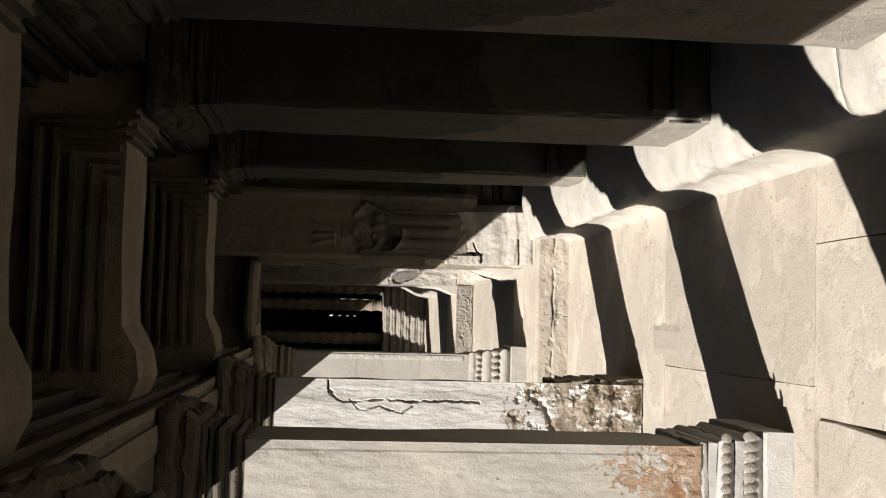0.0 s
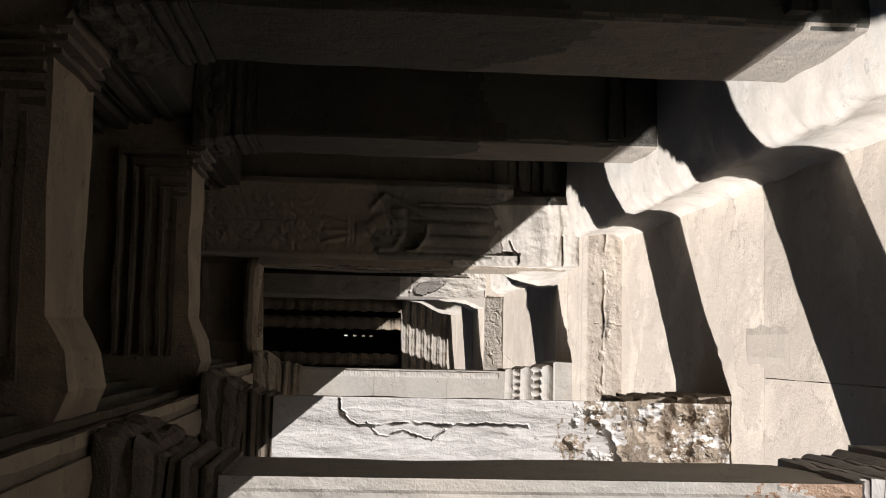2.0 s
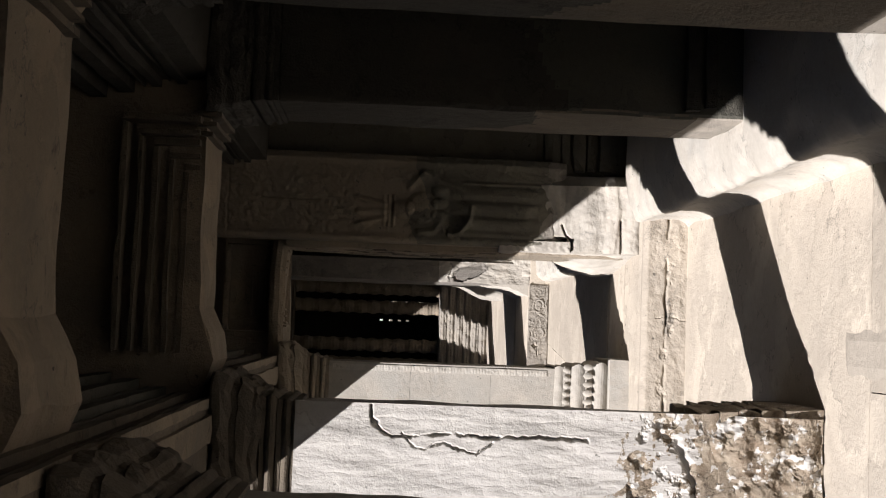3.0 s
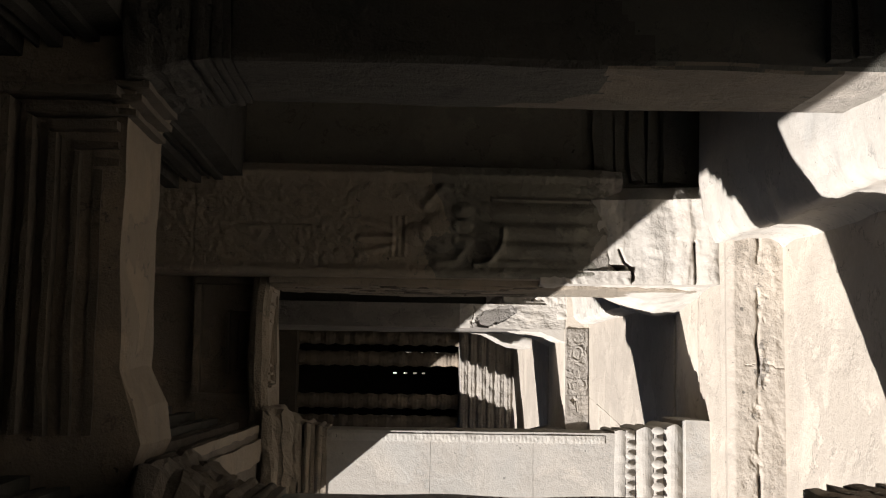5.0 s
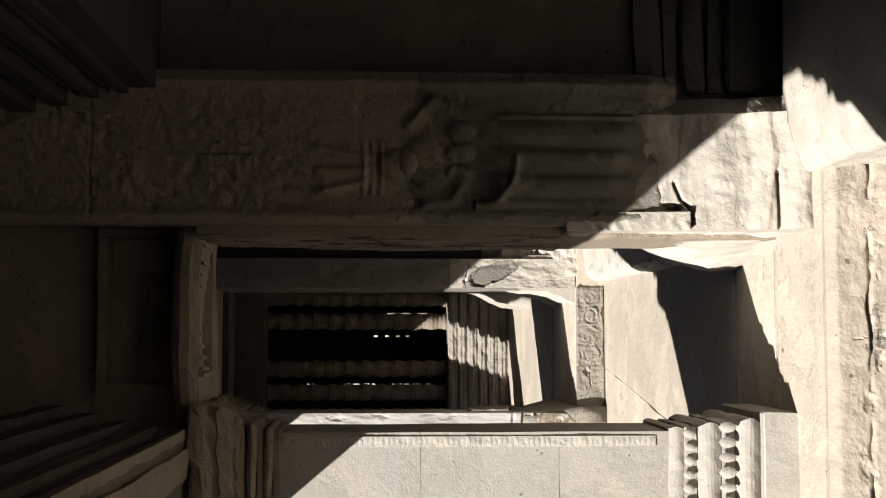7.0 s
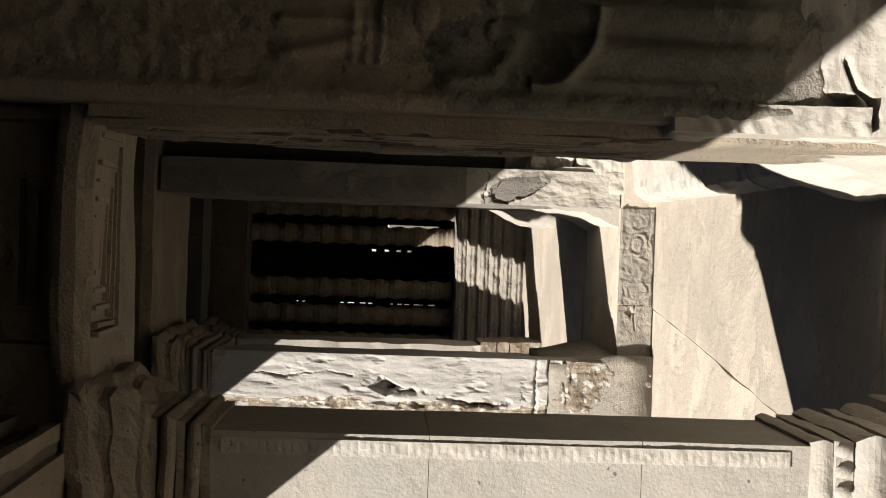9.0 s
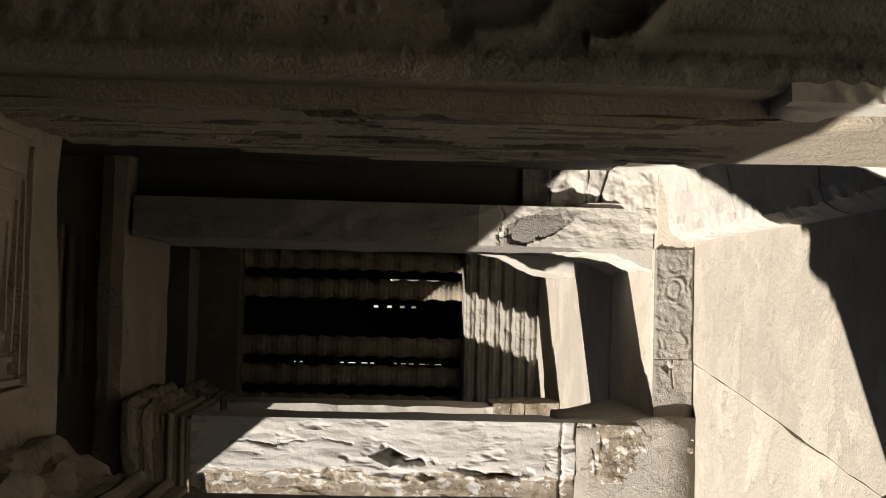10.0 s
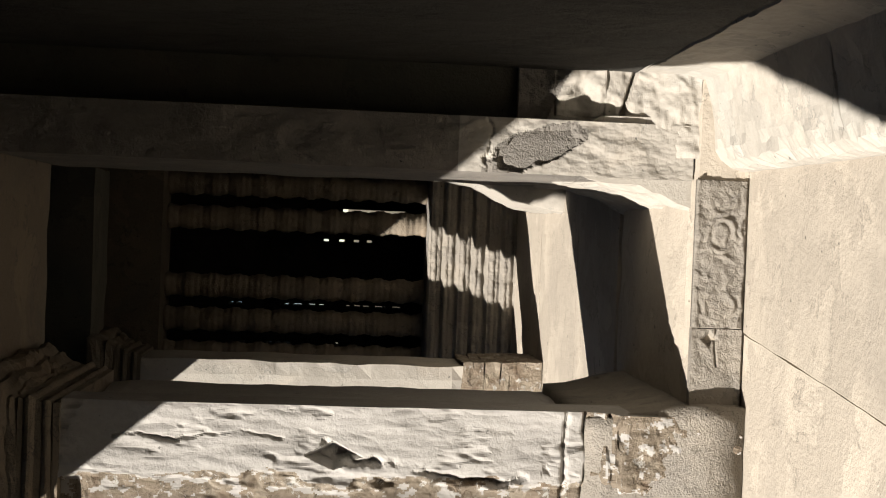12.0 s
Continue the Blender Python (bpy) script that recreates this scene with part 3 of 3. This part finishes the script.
def bead_bm(x, y, z, rx, rz, out):
    bm = bmesh.new()
    ring = [bm.verts.new((x + rx * math.cos(k * math.pi / 4), y, z + rz * math.sin(k * math.pi / 4))) for k in range(8)]
    mid = [bm.verts.new((x + 0.7 * rx * math.cos(k * math.pi / 4), y - 0.7 * out, z + 0.7 * rz * math.sin(k * math.pi / 4))) for k in range(8)]
    top = bm.verts.new((x, y - out, z))
    for k in range(8):
        j = (k + 1) % 8
        bm.faces.new((ring[k], ring[j], mid[j], mid[k]))
        bm.faces.new((mid[k], mid[j], top))
    return bm


for k in range(14):
    part("carved_bead", bead_bm(-0.235 - 0.042 * k, 8.128, 0.60 + 0.002 * math.sin(k * 5.1), 0.014 + 0.002 * math.sin(k * 3.3), 0.019, 0.0055), PALE, door, smooth=True)
    part("carved_leaf", bead_bm(-0.215 - 0.046 * k, 8.108, 0.485, 0.017 + 0.003 * math.sin(k * 2.9), 0.028, 0.0055), PALE, door, smooth=True)
def fringe(x, z):
    return 0.002 + 0.0012 * abs(math.sin(190 * z)) * abs(math.sin(100 * (x + 0.275))) + 0.0025 * fbm(x, z, 24, 24, 1.0)


part("carved_border", relief(-0.275, -0.243, 0.70, 1.84, 8.148, 0.004, fringe, 8, 300), PALE, door)
for k in range(9):
    part("carved_leaf", bead_bm(-0.365 - 0.034 * k, 3.922, 0.19, 0.019, 0.026, 0.007), MID, stained, smooth=True)
    part("carved_leaf", bead_bm(-0.372 - 0.034 * k, 3.938, 0.265, 0.018, 0.02, 0.007), MID, stained, smooth=True)

# ---- second doorway
door = thing("doorway_2", "battered sandstone doorway with a carved threshold", "doorway", "structure")
part("wall_block", block(-1.2, -0.425, 11.46, 12.12, 0.72, 2.3, 0.08, 0.012, 0.02, 100), GREY, door)
BREAKS = [
    [(-0.486, 2.146), (-0.484, 2.065), (-0.507, 1.95), (-0.475, 1.90), (-0.469, 1.77), (-0.483, 1.645)],
    [(-0.497, 1.525), (-0.56, 1.45), (-0.551, 1.315), (-0.598, 1.143), (-0.612, 0.971), (-0.56, 0.86)],
]


def broken_height(x, z):
    h = 0.014 * fbm(x, z, 8, 2.5, 12.0, 3) + 0.005 * abs(fbm(x, z, 20, 6, 3.0, 3))
    for k, line in enumerate(BREAKS):
        d = polyline_gap(x + 0.012 * fbm(x, z, 15, 15, 2.0), z + 0.02 * fbm(x, z, 15, 15, 6.0), line)
        h -= (0.016, 0.05)[k] * math.exp(-((d / (0.005, 0.011)[k]) ** 2)) * max(0.0, 0.6 + 1.2 * fbm(x, z, 9, 9, 3.7))
    wedge = max(0.0, 1 - abs(x + 0.535) / 0.045 - abs(z - 1.50) / 0.09)
    h -= 0.07 * min(1.0, wedge * 2.5)
    h -= 0.03 * max(0.0, fbm(x, z, 11, 4, 21.0) - 0.25)
    low = min(1.0, max(0.0, (0.70 + 0.02 * fbm(x, z, 8, 8, 3.0) - z) / 0.06))
    h += low * (0.05 + 0.010 * fbm(x, z, 16, 16, 7.0))
    for c, deep in ((0.80, 0.018), (0.735, 0.03), (0.665, 0.035), (0.64, 0.02)):
        h -= deep * math.exp(-(((z - c - 0.012 * fbm(x, z, 9, 9, c * 40)) / 0.007) ** 2)) * max(0.0, 0.75 + fbm(x, z, 14, 14, c * 9))
    return h - 0.035 * max(0.0, min(1.0, (-0.60 - x + 0.05 * fbm(x, z, 10, 5, 1.0)) / 0.03))


def crust_edge(x, z):
    if z < 0.74:
        return fbm(x, z, 26, 26, 5.0) + 0.5 * fbm(x, z, 60, 60, 2.0) > -0.35
    return x < -0.60 + 0.05 * fbm(x, z, 10, 5, 1.0) and fbm(x, z, 30, 16, 5.0) < 0.3


face = part("broken_face", relief(-0.80, -0.385, 0.275, 2.3, 11.305, 0.16, broken_height, 96, 330, crust_edge), GREY, door, "broken pale stone face with dark crust")
face.data.materials.append(CRUST)
part("base_swelling", band(-1.2, -0.405, 11.3, 12.1, [(0.055, SILL), (0.058, 0.40), (0.05, 0.47), (0.036, 0.53), (0.02, 0.60), (0.008, 0.66), (0.0, 0.74)], 0.007, 0.04, 101), MID, door, smooth=True)
capital_bands(door, -1.2, -0.405, 11.3, 12.1, 2.3, 2.56, 0.09, BROWN, 102)
part("jamb", block(0.33, 0.49, 11.36, 12.3, SILL_3, 2.58, 0.06, 0.008, 0.012, 103), ASH, door)


def scar(x, z):
    wx, wz = x + 0.02 * fbm(x, z, 14, 14, 5.0), z + 0.04 * fbm(x, z, 14, 14, 7.0)
    inside = max(0.0, 1 - ((wx - 0.42 + 0.32 * (wz - 0.9)) / 0.055) ** 2 - ((wz - 0.92) / 0.15) ** 2)
    joint = math.exp(-(((z - 1.06 - 0.03 * fbm(x, z, 10, 10, 2.0)) / 0.005) ** 2))
    return 0.010 * fbm(x, z, 14, 8, 2.0) - 0.05 * min(1.0, inside * 1.6) * (1 + 0.6 * fbm(x, z, 20, 14, 8.0)) - 0.008 * joint


foot = [(0.25, 0.42), (0.262, 0.47), (0.285, 0.53), (0.305, 0.60), (0.320, 0.68), (0.330, 0.76), (0.345, 0.80), (0.41, 0.815), (0.48, 0.79), (0.52, 0.72), (0.53, 0.42)]
bm = extrude_xz(densify(foot, 0.02), 11.362, 12.28, 0.007, 0.03, 197)
for v in bm.verts:
    if v.co.x < 0.44:
        v.co.x += 0.018 * noise.fractal(v.co * 8, 1.0, 2.0, 4)
part("jamb_foot", bm, PALE, door)
# pale below 1.16 paints the sunlit part; the scar keeps the darker stone
face = part("jamb_face", relief(0.332, 0.50, 0.432, 2.57, 11.345, 0.03, scar, 52, 330, lambda x, z: z < 1.16 and ((x - 0.42 + 0.32 * (z - 0.9)) / 0.06) ** 2 + ((z - 0.92) / 0.16) ** 2 > 1 + 0.5 * fbm(x, z, 14, 14, 3.0)), ASH, door)
face.data.materials.append(PALE)
# this block's dark colour holds the shade of the recess
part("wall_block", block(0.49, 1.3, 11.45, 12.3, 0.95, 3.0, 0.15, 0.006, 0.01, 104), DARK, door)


def rubble(x, z):
    hatch = 0.008 * math.sin(60 * z + 25 * x) * (0.70 < z < 0.86) * (x > 0.52)
    return 0.10 * (1 - (z - 0.42) / 0.55) ** 2 + 0.03 * fbm(x, z, 7, 7, 3.0) + hatch - 0.03 * math.exp(-(((z - 0.66 + 0.3 * (x - 0.5)) / 0.006) ** 2))


# the sloping mask paints shade: darker stone above the sun's upper edge
face = part("rough_base", relief(0.40, 0.69, 0.42, 0.97, 11.42, 0.2, rubble, 60, 110, lambda x, z: z > 0.93 - 0.45 * (x - 0.4)), PALE, door)
face.data.materials.append(ASH)
part("lintel", block(-1.2, 0.9, 11.3, 12.3, 2.58, 2.70, 0.08, 0.008, 0.016, 105), BROWN, door)
part("wall_above", block(-1.2, 1.3, 11.4, 12.3, 2.70, 3.05, 0.15, 0.005, 0.01, 106), BROWN, door)
for k in range(4):
    part("frame_moulding", block(-0.25, 0.32 + 0.02 * k, 11.39 - 0.02 * k, 11.42, 2.71 + 0.045 * k, 2.737 + 0.045 * k, 0.06, 0.004, 0.007, 230 + k), BROWN, door)


def riser(x, z):
    hole = max(0.0, 1 - abs(x + 0.15) / 0.03 - abs(z - 0.375) / 0.03)
    crack = polyline_gap(x, z, [(-0.11, 0.352), (-0.17, 0.358), (-0.23, 0.35)])
    return 0.010 + 0.006 * fbm(x, z, 14, 14, 6.0) - 0.03 * hole - 0.01 * math.exp(-((crack / 0.003) ** 2))


part("riser_block", relief(-0.40, -0.118, 0.275, 0.43, 11.298, 0.02, riser, 80, 44), MID, door)
part("threshold", block(-0.9, 0.66, 11.30, 12.3, 0.0, SILL_3, 0.07, 0.006, 0.014, 107), FLOORM, door)


def scroll(x, z):
    h, wear = 0.0, max(0.15, 0.6 + 1.2 * fbm(x, z, 8, 8, 11.0))
    x, z = x + 0.012 * fbm(x, z, 16, 16, 5.0), z + 0.010 * fbm(x, z, 16, 16, 9.0)
    for k in range(4):
        cx = -0.05 + 0.11 * k
        d = math.hypot(x - cx, z - 0.352)
        a = math.atan2(z - 0.352, x - cx)
        h += 0.006 * math.exp(-(((d - 0.045) / 0.008) ** 2)) + 0.005 * math.exp(-(((d - 0.02) / 0.008) ** 2)) * (0.6 + 0.4 * math.cos(3 * a))
    h += 0.005 * (math.exp(-(((z - 0.285) / 0.006) ** 2)) + math.exp(-(((z - 0.42) / 0.006) ** 2)))
    return h * wear + 0.006 * fbm(x, z, 30, 30, 2.0)


part("carved_riser", relief(-0.115, 0.335, 0.275, 0.43, 11.292, 0.02, scroll, 120, 44), MID, door, "carved scrollwork on the riser", smooth=True)

# ---- beyond the second doorway: a slender pillar, and the far jamb
pillar(-0.80, -0.555, 13.93, 14.33, SILL_3, 0.85, 2.5, 2.75, 0.03, 110, "pale slender sandstone pillar with a worn moulded base", PALE, CRUST)
door = thing("doorway_3", "sandstone doorway coloured dark for shade above a pale foot", "doorway", "structure")
# jamb and lintel coloured dark for shade, the sunlit foot pale
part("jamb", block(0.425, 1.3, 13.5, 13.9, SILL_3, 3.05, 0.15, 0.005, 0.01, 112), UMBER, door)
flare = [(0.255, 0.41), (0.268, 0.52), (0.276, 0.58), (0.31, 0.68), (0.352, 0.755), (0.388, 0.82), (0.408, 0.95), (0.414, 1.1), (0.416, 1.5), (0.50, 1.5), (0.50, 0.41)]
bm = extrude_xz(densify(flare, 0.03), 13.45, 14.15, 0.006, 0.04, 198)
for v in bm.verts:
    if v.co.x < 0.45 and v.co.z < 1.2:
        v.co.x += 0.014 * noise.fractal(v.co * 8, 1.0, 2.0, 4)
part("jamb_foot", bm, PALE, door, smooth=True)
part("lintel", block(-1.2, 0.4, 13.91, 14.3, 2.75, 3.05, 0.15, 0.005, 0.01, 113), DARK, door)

# ---- end wall with a window of turned stone bars
end = thing("wall_end", "dark sandstone end wall over a stepped moulded base", "wall", "structure")
part("wall_below", block(-1.6, 1.3, 15.2, 15.6, 0.3, 0.965, 0.1, 0.004, 0.01, 120), ASH, end)
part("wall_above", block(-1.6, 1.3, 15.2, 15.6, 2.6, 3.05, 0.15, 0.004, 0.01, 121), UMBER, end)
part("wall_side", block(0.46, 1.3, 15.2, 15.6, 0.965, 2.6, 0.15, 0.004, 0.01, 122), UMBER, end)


def end_mould(x, z):
    u = (0.965 - z) / 0.53
    steps = 0.19 * (math.floor(u * 6) + min(1.0, (u * 6 % 1) * 5)) / 7 + 0.014 * abs(math.sin(u * 19)) + 0.008 * abs(math.sin(u * 47 + 1))
    return steps + 0.012 * fbm(x, z, 12, 16, 3.0)


part("base_moulding", relief(-1.1, 1.3, 0.43, 0.96, 15.19, 0.02, end_mould, 120, 90), MID, end)


def bar_bm(x, y, z0, z1):
    bm = bmesh.new()
    rows, n, m = [], 170, 12
    for i in range(n + 1):
        u = i / n
        r = 0.070 + 0.007 * math.cos(u * math.pi * 22) + 0.006 * abs(math.sin(u * math.pi * 44)) + 0.003 * noise.noise(Vector((x * 9, u * 25, 1)))
        rows.append([bm.verts.new((x + r * math.cos(2 * math.pi * k / m), y + r * math.sin(2 * math.pi * k / m), z0 + (z1 - z0) * u)) for k in range(m)])
    for a, b in zip(rows, rows[1:]):
        for k in range(m):
            bm.faces.new((a[k], a[(k + 1) % m], b[(k + 1) % m], b[k]))
    return bm


window = thing("window_1", "window with turned sandstone balusters", "window", "structure")
for k in (0, 1, 3, 4, 5, 6):
    part("baluster", bar_bm(0.385 - 0.215 * k, 15.4, 0.965, 2.6), BROWN, window, smooth=True)
# out of view; added to bound the strip of sun on the end wall
tagged(part("wall_left_far", block(-1.3, -1.1, 14.31, 16.8, 0.0, 3.1, 0.2, 0.005, 0.01, 129), DARK), "unseen dark sandstone wall added to bound the far bay's sunlight", "wall", kind="structure")
# black colour stands for the unlit space behind the balusters
far = thing("wall_far", "sandstone wall coloured black for shade, with narrow chinks of daylight", "wall", "structure")


def slots(seed, *spans):
    """Short openings of uneven length within the given spans."""
    r, found = random.Random(seed), []
    for lo, hi in spans:
        z = lo
        while z < hi:
            top = min(hi, z + r.uniform(0.012, 0.07))
            found.append((z, top))
            z = top + r.uniform(0.008, 0.05)
    return found


# the widest slot stands in for a sunlit glint on a baluster
CHINKS = [(-1.3, -1.3, ()), (-0.768, -0.746, slots(1, (1.50, 1.56), (1.86, 2.10), (2.20, 2.33))), (-0.474, -0.456, slots(2, (1.03, 1.45), (1.62, 1.95), (2.24, 2.34))),
          (0.024, 0.040, ((1.27, 1.31), (1.37, 1.41), (1.48, 1.52), (1.60, 1.64))), (0.238, 0.274, ((1.02, 1.50),)), (1.6, 1.6, ())]
for k, ((_, a, _), (b, c, gaps)) in enumerate(zip(CHINKS, CHINKS[1:])):
    part("wall_block", block(a, b, 16.8, 17.1, 0.0, 3.1, 0.2, 0.002, 0.004, 130 + k), SHADE_BLACK, far)
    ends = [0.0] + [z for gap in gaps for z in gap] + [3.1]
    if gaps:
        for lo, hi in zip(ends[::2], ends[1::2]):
            part("chinking", block(b - 0.005, c + 0.005, 16.82, 17.08, lo, hi, 0.1, 0.002, 0.0, 134 + k), SHADE_BLACK, far)

# ---- ledges, walls and unseen shadow-casting beams between the doorways
ledge = thing("ledge", "rough pale sandstone ledge along the wall", "ledge", "structure")
corners = [(0.362, 0.1), (0.362, SILL + 0.02), (0.372, SILL + 0.06), (0.395, SILL + 0.088), (0.43, SILL + 0.10), (0.54, SILL + 0.12), (0.64, SILL + 0.14), (0.655, SILL + 0.2), (0.66, 0.6), (1.3, 0.6), (1.3, 0.1)]
LEDGE = []
for (ax, az), (bx, bz) in zip(corners, corners[1:]):
    n = max(1, int(math.hypot(bx - ax, bz - az) / 0.025)) if bx < 0.7 else 1
    LEDGE += [(ax + (bx - ax) * q / n, az + (bz - az) * q / n) for q in range(n)]
LEDGE.append(corners[-1])
for k, (a, b) in enumerate(((8.75, 9.6), (9.602, 10.4), (10.402, 11.36))):
    bm = extrude_xz(LEDGE, a, b, 0.005, 0.025, 140 + k)
    for v in bm.verts:
        if 0.365 < v.co.x < 0.7:
            edge = 1.0 if v.co.x < 0.45 else 0.35
            v.co.z += edge * 0.016 * noise.fractal(v.co * 17, 1.0, 2.0, 5)
            v.co.x += edge * 0.012 * noise.fractal(v.co * 21, 1.0, 2.0, 4)
    part("ledge_block", bm, PALE, ledge)
# near-black colour takes the place of shade on the inner wall
tagged(part("wall_right_inner", block(0.655, 1.3, 8.55, 11.45, 0.6, 3.05, 0.2, 0.006, 0.012, 142), SHADE_BLACK), "sandstone wall between the doorways, coloured near black for shade", "wall", kind="structure")
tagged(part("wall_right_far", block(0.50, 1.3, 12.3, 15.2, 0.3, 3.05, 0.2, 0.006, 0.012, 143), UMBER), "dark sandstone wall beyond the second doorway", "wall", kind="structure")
# the next five are unseen, added to set the edges of the sunlight
tagged(part("lintel_open_bay", block(-1.25, -0.75, 8.5, 11.3, 3.02, 3.5, 0.2, 0.006, 0.012, 144), DARK), "unseen sandstone beam added to shadow the open bay", "beam", kind="structure")
tagged(part("pier_open_bay", block(-1.27, -1.05, 8.504, 8.54, 0.2, 3.1, 0.1, 0.006, 0.012, 147), DARK), "unseen square pier added to shadow the open bay", "pier", kind="structure")
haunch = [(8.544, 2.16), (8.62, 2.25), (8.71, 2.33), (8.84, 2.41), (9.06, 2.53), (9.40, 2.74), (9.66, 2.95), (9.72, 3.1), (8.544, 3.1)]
tagged(part("haunch_open_bay", extrude_yz(haunch, -1.27, -1.05, 0.006, 0.1, 148), DARK), "unseen curved haunch added to shape the open bay's shadow", "beam", kind="structure")
tagged(part("lintel_far_bay", block(-1.25, -0.75, 12.12, 13.7, 3.3, 3.6, 0.2, 0.006, 0.012, 145), DARK), "unseen sandstone beam added to shadow the far bay", "beam", kind="structure")
tagged(part("lintel_chink", block(-1.25, -1.0, 13.7, 14.31, 2.835, 3.5, 0.1, 0.004, 0.008, 146), DARK), "unseen short lintel added to limit the sunlight", "beam", kind="structure")

# ---- ground, an unseen wall that blocks the sky, and floors
tagged(part("ground", block(-400, 400, -400, 400, -0.6, -0.12, 40, 0.0, 0.0, 150), EARTH), "bare earth ground", "ground", kind="structure")
# never in view; added to cut sky light and bounce in the gallery
tagged(part("wall_courtyard", block(-9.0, -8.2, -26, 30, -0.2, 8.0, 1.0, 0.02, 0.03, 151), ASH), "unseen sandstone wall added outside to block sky light", "wall", kind="structure")
floor = thing("floor", "worn pale sandstone paving slabs", "floor", "structure")
part("bed", block(-1.3, 1.3, -3.2, 8.0, -0.15, 0.0, 0.4, 0, 0, 152), DARK, floor)
part("bed", block(-1.3, 1.3, 8.7, 17.0, -0.15, 0.2, 0.4, 0, 0, 153), DARK, floor)


def slab(a, b, c, d, z, seed, gap=0.0003):
    part("paving_slab", block(a + gap, b - gap, c + gap, d - gap, z - 0.1, z + 0.003 * noise.noise(Vector((a * 3, c * 3, seed))), 0.11, 0.0025, 0.002, seed), FLOORM, floor)


def slab_poly(points, z, seed):
    """A paving slab of any outline, its top edge chipped."""
    bm = bmesh.new()
    rows = []
    for inset, h in ((0.0, z - 0.1), (0.0, z - 0.008), (0.004, z - 0.002), (0.009, z)):
        c = Vector((sum(p[0] for p in points) / len(points), sum(p[1] for p in points) / len(points)))
        rows.append([bm.verts.new((*(Vector(p) + (c - Vector(p)).normalized() * inset), h)) for p in points])
    for a, b in zip(rows, rows[1:]):
        for i in range(len(points)):
            j = (i + 1) % len(points)
            bm.faces.new((a[i], a[j], b[j], b[i]))
    bm.faces.new(rows[-1])
    bm.faces.new(rows[0])
    part("paving_slab", bm, FLOORM, floor)


PAVING = [
    (-3.0, -1.5, (-1.2, -0.1, 0.56)), (-1.5, 0.1, (-1.2, 0.2, 0.56)), (0.1, 1.5, (-1.2, -0.3, 0.56)), (1.5, 2.3, (-1.2, 0.1, 0.56)),
    (3.75, 5.5, (-1.2, -0.185, 0.56)), (5.5, 7.84, (-1.2, 0.56)),
]
for k, (c, d, xs) in enumerate(PAVING):
    for i, (a, b) in enumerate(zip(xs, xs[1:])):
        slab(a, b, c, d, FLOOR, 160 + 3 * k + i)
slab_poly([(-1.2, 2.302), (-0.33, 2.302), (-0.315, 2.7), (-0.306, 3.0), (-0.302, 3.3), (-0.288, 3.6), (-0.29, 3.748), (-1.2, 3.748)], FLOOR - 0.012, 1)
part("patch", block(-0.15, 0.018, 5.24, 5.71, 0.0, FLOOR + 0.004, 0.04, 0.0015, 0.008, 199), PATCH, floor)
slab(-0.282, 0.28, 2.3, 3.75, FLOOR, 190)
slab(0.28, 0.56, 2.3, 3.75, FLOOR, 191)
# the cracked slab between the doorways
near, away = [], []
fault = [(-0.128, 11.298), (-0.197, 10.72), (-0.243, 10.34), (-0.297, 9.98), (-0.322, 9.75), (-0.354, 9.52), (-0.447, 8.752)]
for (ax, ay), (bx, by) in zip(fault, fault[1:]):
    n = max(2, int((ay - by) / 0.05))
    for q in range(n):
        x, y = ax + (bx - ax) * q / n, ay + (by - ay) * q / n
        x += 0.007 * noise.noise(Vector((y * 7, 3.0, 0))) + 0.003 * noise.noise(Vector((y * 31, 9.0, 0)))
        half = 0.0012 + 0.0045 * max(0.0, noise.noise(Vector((y * 5, 1.0, 4.0))) + 0.15)
        near.append((x - half, y))
        away.append((x + half, y))
slab_poly(near + [(-0.447, 8.752), (-1.2, 8.752), (-1.2, 11.298)], SILL - 0.003, 2)
slab_poly(away + [(-0.443, 8.752), (0.37, 8.752), (0.37, 11.298)], SILL, 3)
for c, d in ((12.3, 13.1), (13.1, 14.1), (14.1, 15.1)):
    slab(-1.2, 0.6, c, d, SILL_3, c)
